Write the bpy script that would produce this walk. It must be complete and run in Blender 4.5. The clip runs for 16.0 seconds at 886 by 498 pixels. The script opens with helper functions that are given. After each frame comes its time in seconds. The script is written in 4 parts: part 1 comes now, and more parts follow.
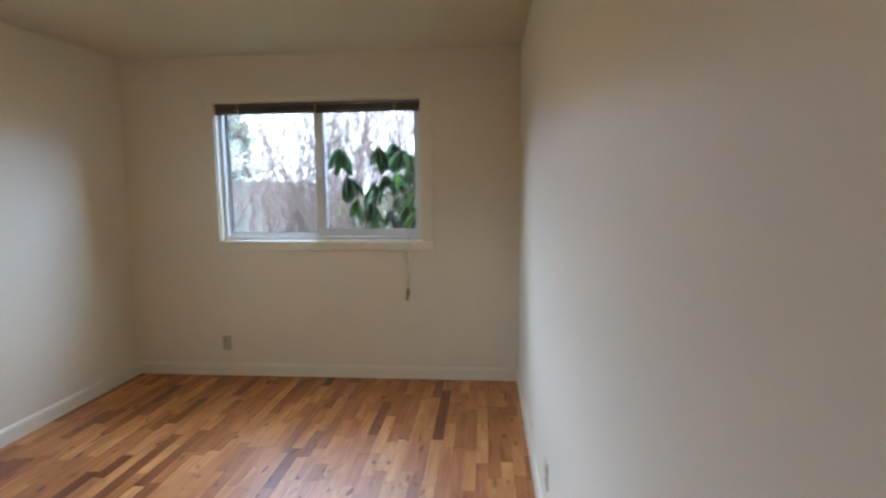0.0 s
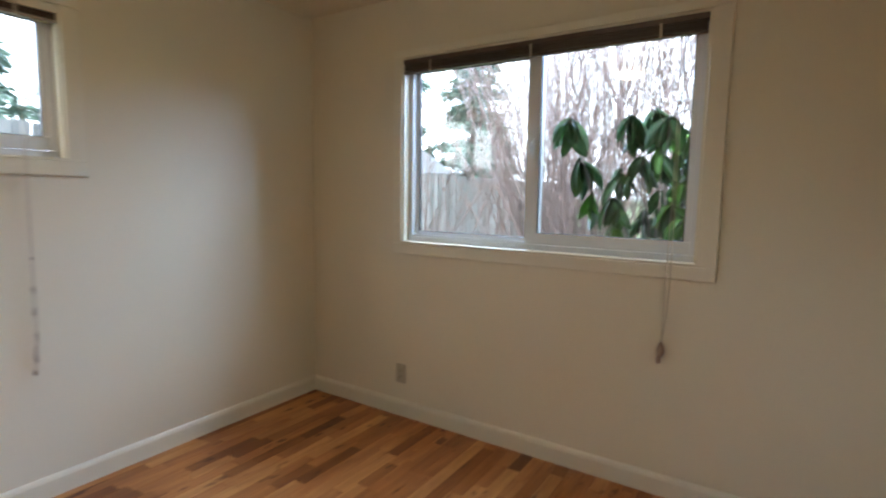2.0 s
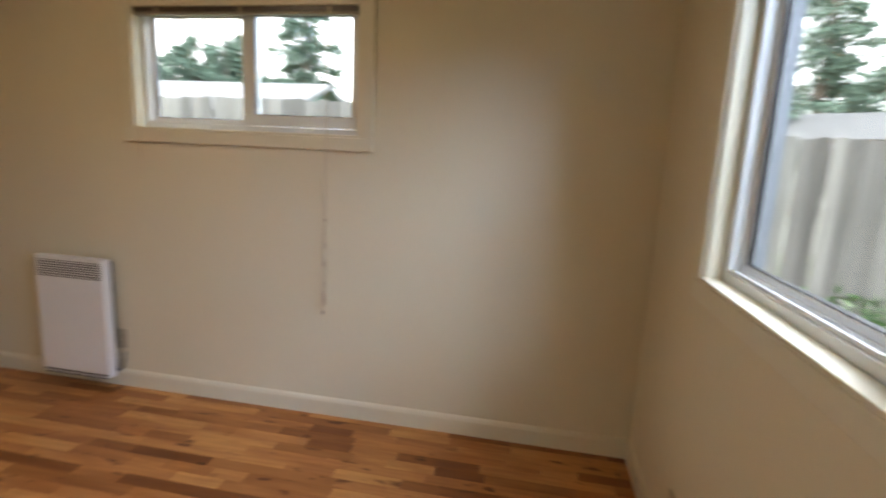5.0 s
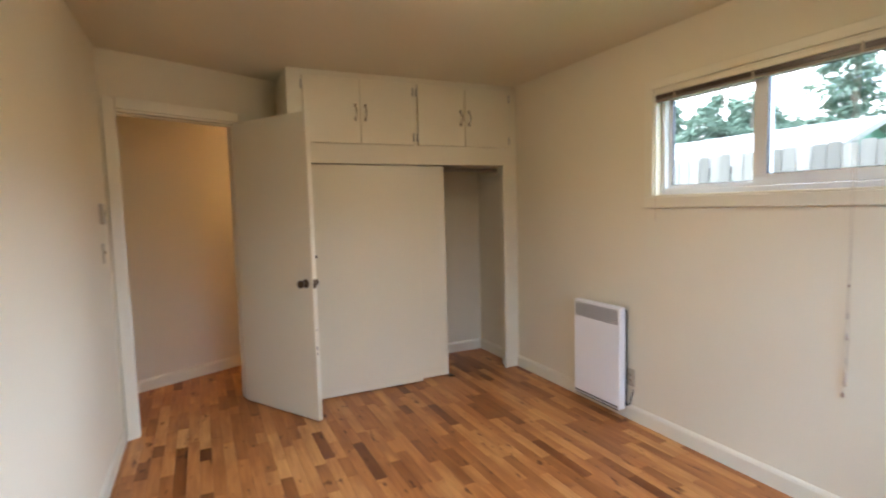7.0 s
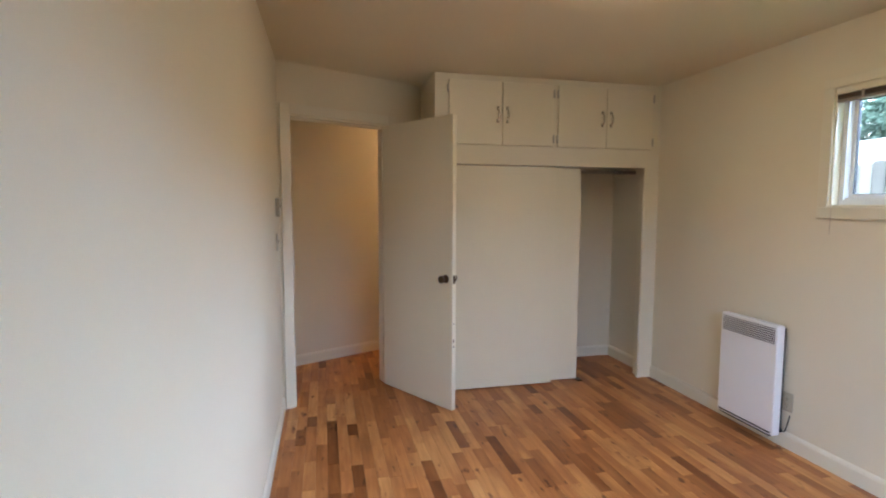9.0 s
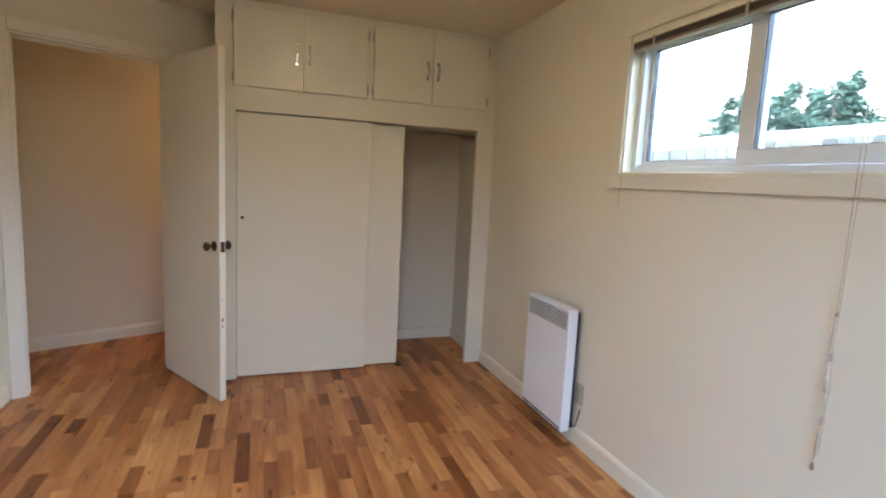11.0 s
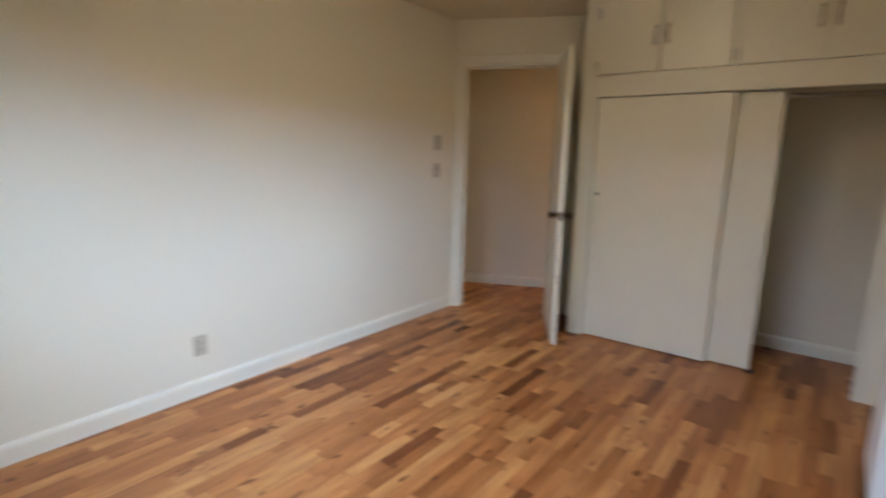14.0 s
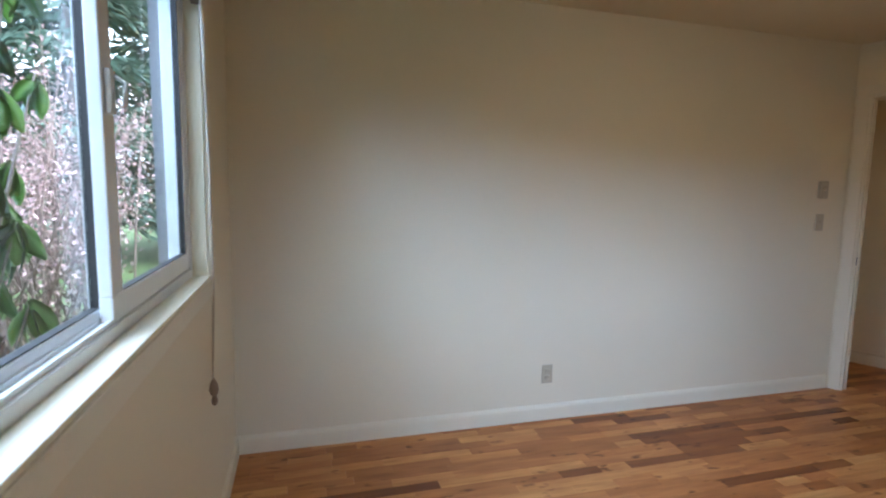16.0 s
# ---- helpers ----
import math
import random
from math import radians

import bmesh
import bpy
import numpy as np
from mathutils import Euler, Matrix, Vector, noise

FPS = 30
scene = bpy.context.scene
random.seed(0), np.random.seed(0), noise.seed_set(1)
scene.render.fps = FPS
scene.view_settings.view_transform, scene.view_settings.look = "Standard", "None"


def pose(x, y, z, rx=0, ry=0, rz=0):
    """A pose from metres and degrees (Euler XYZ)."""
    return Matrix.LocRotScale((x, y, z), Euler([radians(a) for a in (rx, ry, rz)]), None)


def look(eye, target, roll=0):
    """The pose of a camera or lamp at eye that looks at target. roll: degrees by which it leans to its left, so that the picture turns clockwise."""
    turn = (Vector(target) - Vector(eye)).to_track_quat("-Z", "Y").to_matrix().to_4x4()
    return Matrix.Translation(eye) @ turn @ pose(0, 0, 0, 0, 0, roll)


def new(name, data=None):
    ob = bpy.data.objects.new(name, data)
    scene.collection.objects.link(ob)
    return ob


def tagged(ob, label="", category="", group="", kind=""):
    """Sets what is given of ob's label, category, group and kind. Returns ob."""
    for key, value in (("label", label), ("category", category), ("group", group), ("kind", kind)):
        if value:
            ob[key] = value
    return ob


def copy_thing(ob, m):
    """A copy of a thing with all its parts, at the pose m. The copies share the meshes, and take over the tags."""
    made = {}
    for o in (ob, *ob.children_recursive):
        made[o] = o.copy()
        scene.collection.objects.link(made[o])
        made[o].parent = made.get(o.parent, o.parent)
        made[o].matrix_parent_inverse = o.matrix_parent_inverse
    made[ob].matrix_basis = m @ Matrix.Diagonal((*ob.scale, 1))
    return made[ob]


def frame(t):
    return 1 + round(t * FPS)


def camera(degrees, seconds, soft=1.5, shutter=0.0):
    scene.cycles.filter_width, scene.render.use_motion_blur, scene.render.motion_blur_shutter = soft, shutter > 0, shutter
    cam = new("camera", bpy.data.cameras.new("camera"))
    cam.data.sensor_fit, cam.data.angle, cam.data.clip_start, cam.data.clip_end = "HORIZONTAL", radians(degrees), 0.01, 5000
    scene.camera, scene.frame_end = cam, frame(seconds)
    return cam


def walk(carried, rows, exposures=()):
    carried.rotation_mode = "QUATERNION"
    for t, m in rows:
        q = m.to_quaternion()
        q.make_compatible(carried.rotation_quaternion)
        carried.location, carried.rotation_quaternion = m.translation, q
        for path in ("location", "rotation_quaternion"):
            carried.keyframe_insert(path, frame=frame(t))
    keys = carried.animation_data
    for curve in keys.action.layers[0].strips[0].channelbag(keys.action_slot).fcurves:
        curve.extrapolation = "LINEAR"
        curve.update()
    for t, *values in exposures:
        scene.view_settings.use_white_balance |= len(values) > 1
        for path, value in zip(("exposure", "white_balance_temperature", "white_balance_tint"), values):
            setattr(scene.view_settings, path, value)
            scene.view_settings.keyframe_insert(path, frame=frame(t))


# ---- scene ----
cam = camera(81.8, 16.0, soft=2.0, shutter=0.5)
PATH = [
    (0, (2.708, 0.347, 1.405), (2.542, 2.327, 1.176), -0.6),
    (0.5, (2.637, 0.704, 1.329), (2.228, 2.639, 1.025), 0.5),
    (1, (2.615, 0.884, 1.408), (1.901, 2.733, 1.138), -2.6),
    (1.5, (2.616, 1.346, 1.367), (1.450, 2.956, 1.151), -1.5),
    (2, (2.513, 1.694, 1.312), (1.434, 3.364, 1.099), 0.9),
    (2.5, (2.555, 2.104, 1.346), (1.652, 3.880, 1.169), 0.0),
    (3, (2.468, 2.377, 1.386), (1.332, 4.012, 1.197), -0.9),
    (3.2, (2.440, 2.449, 1.382), (1.314, 4.090, 1.177), 0.3),
    (5.3, (2.301, 3.614, 1.343), (0.477, 2.848, 1.054), 1.0),
    (5.5, (2.272, 3.635, 1.322), (0.547, 2.647, 1.094), -0.2),
    (6, (2.395, 3.654, 1.360), (1.030, 2.215, 1.108), -1.1),
    (6.5, (2.454, 3.724, 1.389), (1.389, 2.043, 1.187), -1.9),
    (7, (2.451, 3.685, 1.404), (1.598, 1.883, 1.238), -1.5),
    (7.5, (2.475, 3.686, 1.417), (1.832, 1.799, 1.258), -0.4),
    (8, (2.541, 3.699, 1.428), (2.016, 1.776, 1.265), 0.0),
    (8.5, (2.645, 3.695, 1.426), (2.208, 1.751, 1.258), 0.0),
    (9, (2.658, 3.686, 1.431), (2.205, 1.746, 1.259), 0.2),
    (9.5, (2.513, 3.665, 1.401), (1.916, 1.771, 1.163), 0.5),
    (10, (2.226, 3.548, 1.360), (1.539, 1.685, 1.121), 0.8),
    (10.2, (2.115, 3.503, 1.355), (1.331, 1.676, 1.141), -0.2),
    (12.3, (0.636, 3.470, 1.339), (0.598, 1.526, 0.871), 7.6),
    (12.5, (0.520, 3.472, 1.315), (0.663, 1.539, 0.822), 5.4),
    (13, (0.429, 3.391, 1.316), (0.785, 1.469, 0.893), 5.9),
    (13.5, (0.322, 3.426, 1.336), (1.000, 1.589, 0.930), 3.0),
    (14, (0.317, 3.562, 1.334), (1.521, 2.009, 0.963), 1.2),
    (14.5, (0.210, 3.455, 1.398), (1.878, 2.401, 1.069), -1.5),
    (15, (0.204, 3.560, 1.320), (2.046, 2.825, 1.062), -1.4),
    (15.5, (0.269, 3.640, 1.336), (2.160, 3.042, 1.078), 0.7),
    (16, (0.275, 3.709, 1.354), (2.187, 3.166, 1.132), 1.0),
]
walk(cam, [(t, look(eye, target, roll)) for t, eye, target, roll in PATH],
     [(0.0, 3.15, 5700, 9), (1.0, 3.05, 5800, 9), (1.5, 3.0, 6000, 10), (2.5, 2.8, 6200, 10), (3.0, 2.4, 5900, 9), (3.2, 2.4, 5900, 10), (5.3, 2.95, 7400, 14), (6.0, 3.0, 7300, 14), (6.5, 3.5, 6900, 13), (7.0, 3.6, 6500, 12), (8.5, 3.57, 5900, 11),
      (13.0, 3.55, 5900, 10), (14.0, 3.35, 5900, 9), (15.0, 2.9, 5900, 8), (16.0, 2.9, 5800, 9)])

# ---- daylight: a white, overcast sky and a broad weak sun ----
world = bpy.data.worlds.new("overcast")
scene.world = world
world.use_nodes = True
wn, wl = world.node_tree.nodes, world.node_tree.links
sky = wn.new("ShaderNodeTexSky")
sky.sky_type, sky.sun_disc = "NISHITA", False
sky.sun_elevation, sky.sun_rotation = radians(40), radians(200)
sky.dust_density, sky.air_density = 4.0, 1.0
haze = wn.new("ShaderNodeMixRGB")
haze.inputs[0].default_value = 0.75
haze.inputs[2].default_value = (10.2, 11.0, 12.2, 1)
wl.new(sky.outputs[0], haze.inputs[1])
wl.new(haze.outputs[0], wn["Background"].inputs[0])
wn["Background"].inputs[1].default_value = 0.098
sun = new("sun", bpy.data.lights.new("sun", "SUN"))
sun.data.energy, sun.data.angle, sun.data.color = 0.9, radians(25), (1.0, 0.97, 0.92)
sun.matrix_world = look((6, -9, 12), (0, 0, 0))


def sky_light(name, eye, target, wide, high, watts):
    """The bright part of the sky above a window, shining down through its opening."""
    ob = new(name, bpy.data.lights.new(name, "AREA"))
    ob.data.shape, ob.data.size, ob.data.size_y = "RECTANGLE", wide, high
    ob.data.energy, ob.data.color = watts, (0.50, 0.67, 1.0)
    ob.matrix_world = look(eye, target)


sky_light("sky_light_north", (1.8, 5.9, 2.85), (1.5, 0.0, 1.0), 4.6, 1.3, 66)
sky_light("sky_light_west", (-2.7, 2.2, 3.0), (2.9, 2.2, 1.0), 2.8, 1.5, 60)


# ---- materials ----
def nodes_of(name):
    m = bpy.data.materials.new(name)
    m.use_nodes = True
    return m, m.node_tree.nodes, m.node_tree.links, m.node_tree.nodes["Principled BSDF"]


def surface(name, low, high, rough=0.6, scale=6.0, fine=120.0, bump=0.1, metal=0.0, stretch=(1, 1, 1), per_piece=0.0, spec=0.5):
    """A surface that wanders between two colours at two scales, with fine relief."""
    m, n, l, b = nodes_of(name)
    co, mp = n.new("ShaderNodeTexCoord"), n.new("ShaderNodeMapping")
    mp.inputs["Scale"].default_value = stretch
    l.new(co.outputs["Object"], mp.inputs[0])
    a, f, mix, add = n.new("ShaderNodeTexNoise"), n.new("ShaderNodeTexNoise"), n.new("ShaderNodeMixRGB"), n.new("ShaderNodeMath")
    a.inputs["Scale"].default_value, a.inputs["Detail"].default_value = scale, 4
    f.inputs["Scale"].default_value, f.inputs["Detail"].default_value = fine, 3
    l.new(mp.outputs[0], a.inputs[0]), l.new(mp.outputs[0], f.inputs[0])
    add.operation = "MULTIPLY_ADD"
    l.new(f.outputs[0], add.inputs[0])
    add.inputs[1].default_value = 0.5
    shift = n.new("ShaderNodeMath")
    shift.operation = "ADD"
    shift.inputs[1].default_value = -0.25
    l.new(a.outputs[0], shift.inputs[0])
    l.new(shift.outputs[0], add.inputs[2])
    factor = add.outputs[0]
    if per_piece:
        info, geo = n.new("ShaderNodeObjectInfo"), n.new("ShaderNodeNewGeometry")
        sm, fr, ml = n.new("ShaderNodeMath"), n.new("ShaderNodeMath"), n.new("ShaderNodeMath")
        sm.operation, fr.operation, ml.operation = "ADD", "FRACT", "MULTIPLY_ADD"
        l.new(info.outputs["Random"], sm.inputs[0]), l.new(geo.outputs["Random Per Island"], sm.inputs[1])
        l.new(sm.outputs[0], fr.inputs[0])
        l.new(fr.outputs[0], ml.inputs[0])
        ml.inputs[1].default_value = per_piece
        sub = n.new("ShaderNodeMath")
        sub.operation = "ADD"
        sub.inputs[1].default_value = -per_piece / 2
        l.new(factor, sub.inputs[0])
        l.new(sub.outputs[0], ml.inputs[2])
        factor = ml.outputs[0]
    l.new(factor, mix.inputs[0])
    mix.inputs[1].default_value, mix.inputs[2].default_value = (*low, 1), (*high, 1)
    l.new(mix.outputs[0], b.inputs["Base Color"])
    b.inputs["Roughness"].default_value, b.inputs["Metallic"].default_value = rough, metal
    b.inputs["Specular IOR Level"].default_value = spec
    if bump:
        bp = n.new("ShaderNodeBump")
        bp.inputs["Strength"].default_value, bp.inputs["Distance"].default_value = bump, 0.004
        l.new(f.outputs[0], bp.inputs["Height"])
        l.new(bp.outputs[0], b.inputs["Normal"])
    return m


def oak_material():
    """Varnished oak strips: every strip its own tone, streaked along its length, with dark knots and flecks."""
    m, n, l, b = nodes_of("oak_strips")
    co, info, geo = n.new("ShaderNodeTexCoord"), n.new("ShaderNodeObjectInfo"), n.new("ShaderNodeNewGeometry")
    sm, fr = n.new("ShaderNodeMath"), n.new("ShaderNodeMath")
    sm.operation, fr.operation = "ADD", "FRACT"
    l.new(info.outputs["Random"], sm.inputs[0]), l.new(geo.outputs["Random Per Island"], sm.inputs[1]), l.new(sm.outputs[0], fr.inputs[0])
    off = n.new("ShaderNodeVectorMath")
    off.operation = "MULTIPLY_ADD"
    comb = n.new("ShaderNodeCombineXYZ")
    for k in range(3):
        l.new(fr.outputs[0], comb.inputs[k])
    l.new(comb.outputs[0], off.inputs[0])
    off.inputs[1].default_value = (37, 53, 17)
    l.new(geo.outputs["Position"], off.inputs[2])
    tone = n.new("ShaderNodeValToRGB")
    stops = [(0.0, (0.19, 0.060, 0.015)), (0.07, (0.27, 0.092, 0.024)), (0.16, (0.40, 0.155, 0.045)), (0.60, (0.54, 0.228, 0.072)), (1.0, (0.68, 0.345, 0.122))]
    while len(tone.color_ramp.elements) < len(stops):
        tone.color_ramp.elements.new(0.5)
    for e, (p, c) in zip(tone.color_ramp.elements, stops):
        e.position, e.color = p, (*c, 1)
    l.new(fr.outputs[0], tone.inputs[0])

    def streak(sx, sy, scale, detail):
        mp, t = n.new("ShaderNodeMapping"), n.new("ShaderNodeTexNoise")
        mp.inputs["Scale"].default_value = (sx, sy, 1)
        l.new(off.outputs[0], mp.inputs[0]), l.new(mp.outputs[0], t.inputs[0])
        t.inputs["Scale"].default_value, t.inputs["Detail"].default_value = scale, detail
        return t
    grain, wide, knot = streak(34, 2.2, 1.6, 5), streak(11, 2.6, 1.0, 4), streak(18, 7, 1.0, 2)

    def darken(colour, fac_node, lo, hi, amount, tint):
        r, mx = n.new("ShaderNodeMapRange"), n.new("ShaderNodeMixRGB")
        r.inputs[1].default_value, r.inputs[2].default_value, r.inputs[3].default_value, r.inputs[4].default_value = lo, hi, amount, 0
        l.new(fac_node.outputs[0], r.inputs[0])
        mx.blend_type = "MULTIPLY"
        l.new(r.outputs[0], mx.inputs[0]), l.new(colour, mx.inputs[1])
        mx.inputs[2].default_value = (*tint, 1)
        return mx.outputs[0]
    c = darken(tone.outputs[0], grain, 0.38, 0.62, 0.30, (0.50, 0.36, 0.26))
    c = darken(c, wide, 0.36, 0.60, 0.55, (0.52, 0.35, 0.25))
    c = darken(c, knot, 0.27, 0.36, 0.9, (0.30, 0.20, 0.15))
    l.new(c, b.inputs["Base Color"])
    b.inputs["Specular IOR Level"].default_value = 0.35
    rr = n.new("ShaderNodeMapRange")
    rr.inputs[3].default_value, rr.inputs[4].default_value = 0.32, 0.48
    l.new(wide.outputs[0], rr.inputs[0]), l.new(rr.outputs[0], b.inputs["Roughness"])
    bp = n.new("ShaderNodeBump")
    bp.inputs["Strength"].default_value, bp.inputs["Distance"].default_value = 0.12, 0.002
    l.new(grain.outputs[0], bp.inputs["Height"]), l.new(bp.outputs[0], b.inputs["Normal"])
    return m


def glass_material():
    m, n, l, b = nodes_of("window_glass")
    n.remove(b)
    tr, gl, mx = n.new("ShaderNodeBsdfTransparent"), n.new("ShaderNodeBsdfGlossy"), n.new("ShaderNodeMixShader")
    tr.inputs[0].default_value = (0.93, 0.97, 0.97, 1)
    gl.inputs["Roughness"].default_value = 0.01
    facing, power, scale = n.new("ShaderNodeLayerWeight"), n.new("ShaderNodeMath"), n.new("ShaderNodeMath")
    facing.inputs[0].default_value = 0.5
    power.operation, power.inputs[1].default_value = "POWER", 5.0
    scale.operation, scale.inputs[1].default_value, scale.inputs[2].default_value = "MULTIPLY_ADD", 0.6, 0.055
    l.new(facing.outputs["Facing"], power.inputs[0]), l.new(power.outputs[0], scale.inputs[0]), l.new(scale.outputs[0], mx.inputs[0])
    l.new(tr.outputs[0], mx.inputs[1]), l.new(gl.outputs[0], mx.inputs[2])
    l.new(mx.outputs[0], n["Material Output"].inputs[0])
    return m


def glow_material(name, colour, strength):
    m, n, l, b = nodes_of(name)
    b.inputs["Emission Color"].default_value, b.inputs["Emission Strength"].default_value = (*colour, 1), strength
    b.inputs["Base Color"].default_value = (0.85, 0.83, 0.78, 1)
    return m


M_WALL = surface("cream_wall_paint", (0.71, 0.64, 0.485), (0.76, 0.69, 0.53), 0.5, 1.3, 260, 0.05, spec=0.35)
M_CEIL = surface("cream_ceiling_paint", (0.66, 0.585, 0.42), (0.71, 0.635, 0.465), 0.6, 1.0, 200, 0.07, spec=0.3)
M_TRIM = surface("cream_gloss_trim", (0.71, 0.655, 0.51), (0.77, 0.715, 0.57), 0.38, 2.5, 90, 0.05)
M_DOOR = surface("cream_door_enamel", (0.73, 0.67, 0.515), (0.79, 0.73, 0.57), 0.33, 1.6, 110, 0.07)
M_VINYL = surface("white_vinyl", (0.70, 0.715, 0.72), (0.76, 0.77, 0.775), 0.3, 5, 120, 0.02)
M_HEAT = surface("white_enamel", (0.80, 0.80, 0.80), (0.85, 0.85, 0.845), 0.32, 3, 150, 0.03)
M_DARK = surface("dark_gap", (0.015, 0.013, 0.012), (0.03, 0.027, 0.025), 0.6, 20, 200, 0.0)
M_BLIND = surface("brown_blind_slats", (0.055, 0.036, 0.026), (0.11, 0.075, 0.055), 0.35, 14, 160, 0.05, stretch=(1, 1, 6))
M_RAILING = surface("brown_blind_rail", (0.07, 0.047, 0.036), (0.12, 0.085, 0.066), 0.3, 10, 150, 0.03)
# bottom rail of the small blind, paler with the light on its underside
M_LIT_RAIL = surface("lit_taupe_rail", (0.26, 0.21, 0.17), (0.33, 0.275, 0.225), 0.4, 10, 150, 0.03)
M_CORD = surface("tan_cord", (0.42, 0.35, 0.26), (0.58, 0.50, 0.39), 0.8, 60, 400, 0.2)
M_TASSEL = surface("brown_wood_tassel", (0.20, 0.13, 0.085), (0.34, 0.24, 0.17), 0.5, 40, 300, 0.1)
M_PLATE = surface("ivory_plastic", (0.43, 0.37, 0.26), (0.50, 0.44, 0.32), 0.35, 12, 200, 0.02)
M_BRONZE = surface("aged_bronze", (0.05, 0.032, 0.02), (0.13, 0.085, 0.05), 0.28, 40, 200, 0.05, metal=1.0)
M_CHROME = surface("chrome", (0.62, 0.60, 0.56), (0.75, 0.73, 0.70), 0.15, 30, 200, 0.0, metal=1.0)
M_STEEL = surface("painted_steel", (0.45, 0.42, 0.36), (0.55, 0.52, 0.46), 0.35, 40, 200, 0.0, metal=0.6)
M_OAK = oak_material()
M_GLASS = glass_material()
M_LAMP = glow_material("lamp_glass", (1.0, 0.81, 0.55), 6.8)
M_HALL_LAMP = glow_material("hall_lamp_glass", (1.0, 0.60, 0.27), 9.0)
M_GRASS = surface("lawn", (0.035, 0.07, 0.015), (0.09, 0.15, 0.04), 0.9, 0.8, 40, 0.6)
M_FENCE = surface("weathered_cedar", (0.07, 0.068, 0.069), (0.22, 0.215, 0.215), 0.85, 3, 40, 0.5, stretch=(6, 6, 0.5), per_piece=0.85)
M_BARK = surface("grey_bark", (0.10, 0.075, 0.06), (0.24, 0.19, 0.165), 0.85, 12, 80, 0.5)
M_TWIG = surface("bare_twigs", (0.075, 0.05, 0.046), (0.27, 0.185, 0.168), 0.75, 6, 60, 0.2, per_piece=0.6)
M_NEEDLE = surface("conifer_needles", (0.04, 0.085, 0.066), (0.12, 0.19, 0.145), 0.7, 0.7, 12, 0.0, per_piece=0.7)
M_LEAF = surface("rhododendron_leaf", (0.014, 0.05, 0.016), (0.055, 0.135, 0.032), 0.32, 8, 60, 0.1, per_piece=0.7)
M_YOUNG = surface("fresh_leaf", (0.06, 0.15, 0.02), (0.15, 0.28, 0.05), 0.45, 8, 60, 0.1, per_piece=0.5)
M_PINK = surface("pink_blossom", (0.33, 0.19, 0.20), (0.58, 0.40, 0.41), 0.6, 4, 30, 0.0, per_piece=0.8)
M_ROOF = surface("pale_roof", (0.15, 0.155, 0.17), (0.21, 0.215, 0.235), 0.8, 1.5, 30, 0.3)
M_ROOF_DARK = surface("grey_shingles", (0.06, 0.064, 0.07), (0.10, 0.105, 0.115), 0.85, 2.0, 40, 0.3)
M_SIDING = surface("pale_siding", (0.62, 0.64, 0.62), (0.72, 0.73, 0.71), 0.6, 1.2, 20, 0.1, stretch=(1, 1, 8))
M_TEAL = surface("teal_paint", (0.05, 0.17, 0.14), (0.08, 0.23, 0.19), 0.5, 3, 40, 0.1)


# ---- small building helpers ----
def bx(bm, x0, x1, y0, y1, z0, z1, bevel=0.0):
    """A box between two corners, with softened edges where bevel is given."""
    geo = bmesh.ops.create_cube(bm, size=1.0, matrix=Matrix.Translation(((x0 + x1) / 2, (y0 + y1) / 2, (z0 + z1) / 2)) @ Matrix.Diagonal((abs(x1 - x0), abs(y1 - y0), abs(z1 - z0), 1)))
    if bevel:
        edges = list({e for v in geo["verts"] for e in v.link_edges})
        bmesh.ops.bevel(bm, geom=edges, offset=bevel, segments=2, affect="EDGES", profile=0.5)
    return bm


def box(x0, x1, y0, y1, z0, z1, bevel=0.0):
    return bx(bmesh.new(), x0, x1, y0, y1, z0, z1, bevel)


def lathe(profile, steps=24, axis="z"):
    """A turned body from (radius, height) pairs."""
    bm = bmesh.new()
    rings = []
    for r, h in profile:
        ring = []
        for k in range(steps):
            a = 2 * math.pi * k / steps
            p = (r * math.cos(a), r * math.sin(a), h)
            ring.append(bm.verts.new({"z": p, "x": (p[2], p[0], p[1]), "y": (p[0], p[2], p[1])}[axis]))
        rings.append(ring)
    for a, b in zip(rings, rings[1:]):
        for k in range(steps):
            bm.faces.new((a[k], a[(k + 1) % steps], b[(k + 1) % steps], b[k]))
    bm.faces.new(rings[0]), bm.faces.new(rings[-1])
    bmesh.ops.recalc_face_normals(bm, faces=bm.faces)
    for f in bm.faces:
        f.smooth = True
    return bm


def tube(bm, points, radii, sides=6):
    """A bent, tapering rod through the points."""
    rings = []
    for i, p in enumerate(points):
        p = Vector(p)
        d = (Vector(points[min(i + 1, len(points) - 1)]) - Vector(points[max(i - 1, 0)])).normalized()
        s = d.orthogonal().normalized()
        u = d.cross(s)
        r = radii[i] if isinstance(radii, (list, tuple)) else radii
        rings.append([bm.verts.new(p + r * (math.cos(2 * math.pi * k / sides) * s + math.sin(2 * math.pi * k / sides) * u)) for k in range(sides)])
    for a, b in zip(rings, rings[1:]):
        j = min(range(sides), key=lambda q: (b[q].co - a[0].co).length)
        for k in range(sides):
            f = bm.faces.new((a[k], a[(k + 1) % sides], b[(k + 1 + j) % sides], b[(k + j) % sides]))
            f.smooth = True
    bm.faces.new(list(reversed(rings[0]))), bm.faces.new(rings[-1])
    return bm


def mesh_of(name, bm, material, move=None):
    if move is not None:
        bm.transform(move)
    me = bpy.data.meshes.new(name)
    bm.to_mesh(me)
    bm.free()
    me.materials.append(material)
    return me


def part(name, bm, material, parent=None, label="", move=None):
    ob = new(name, mesh_of(name, bm, material, move))
    ob.parent = parent
    return tagged(ob, label)


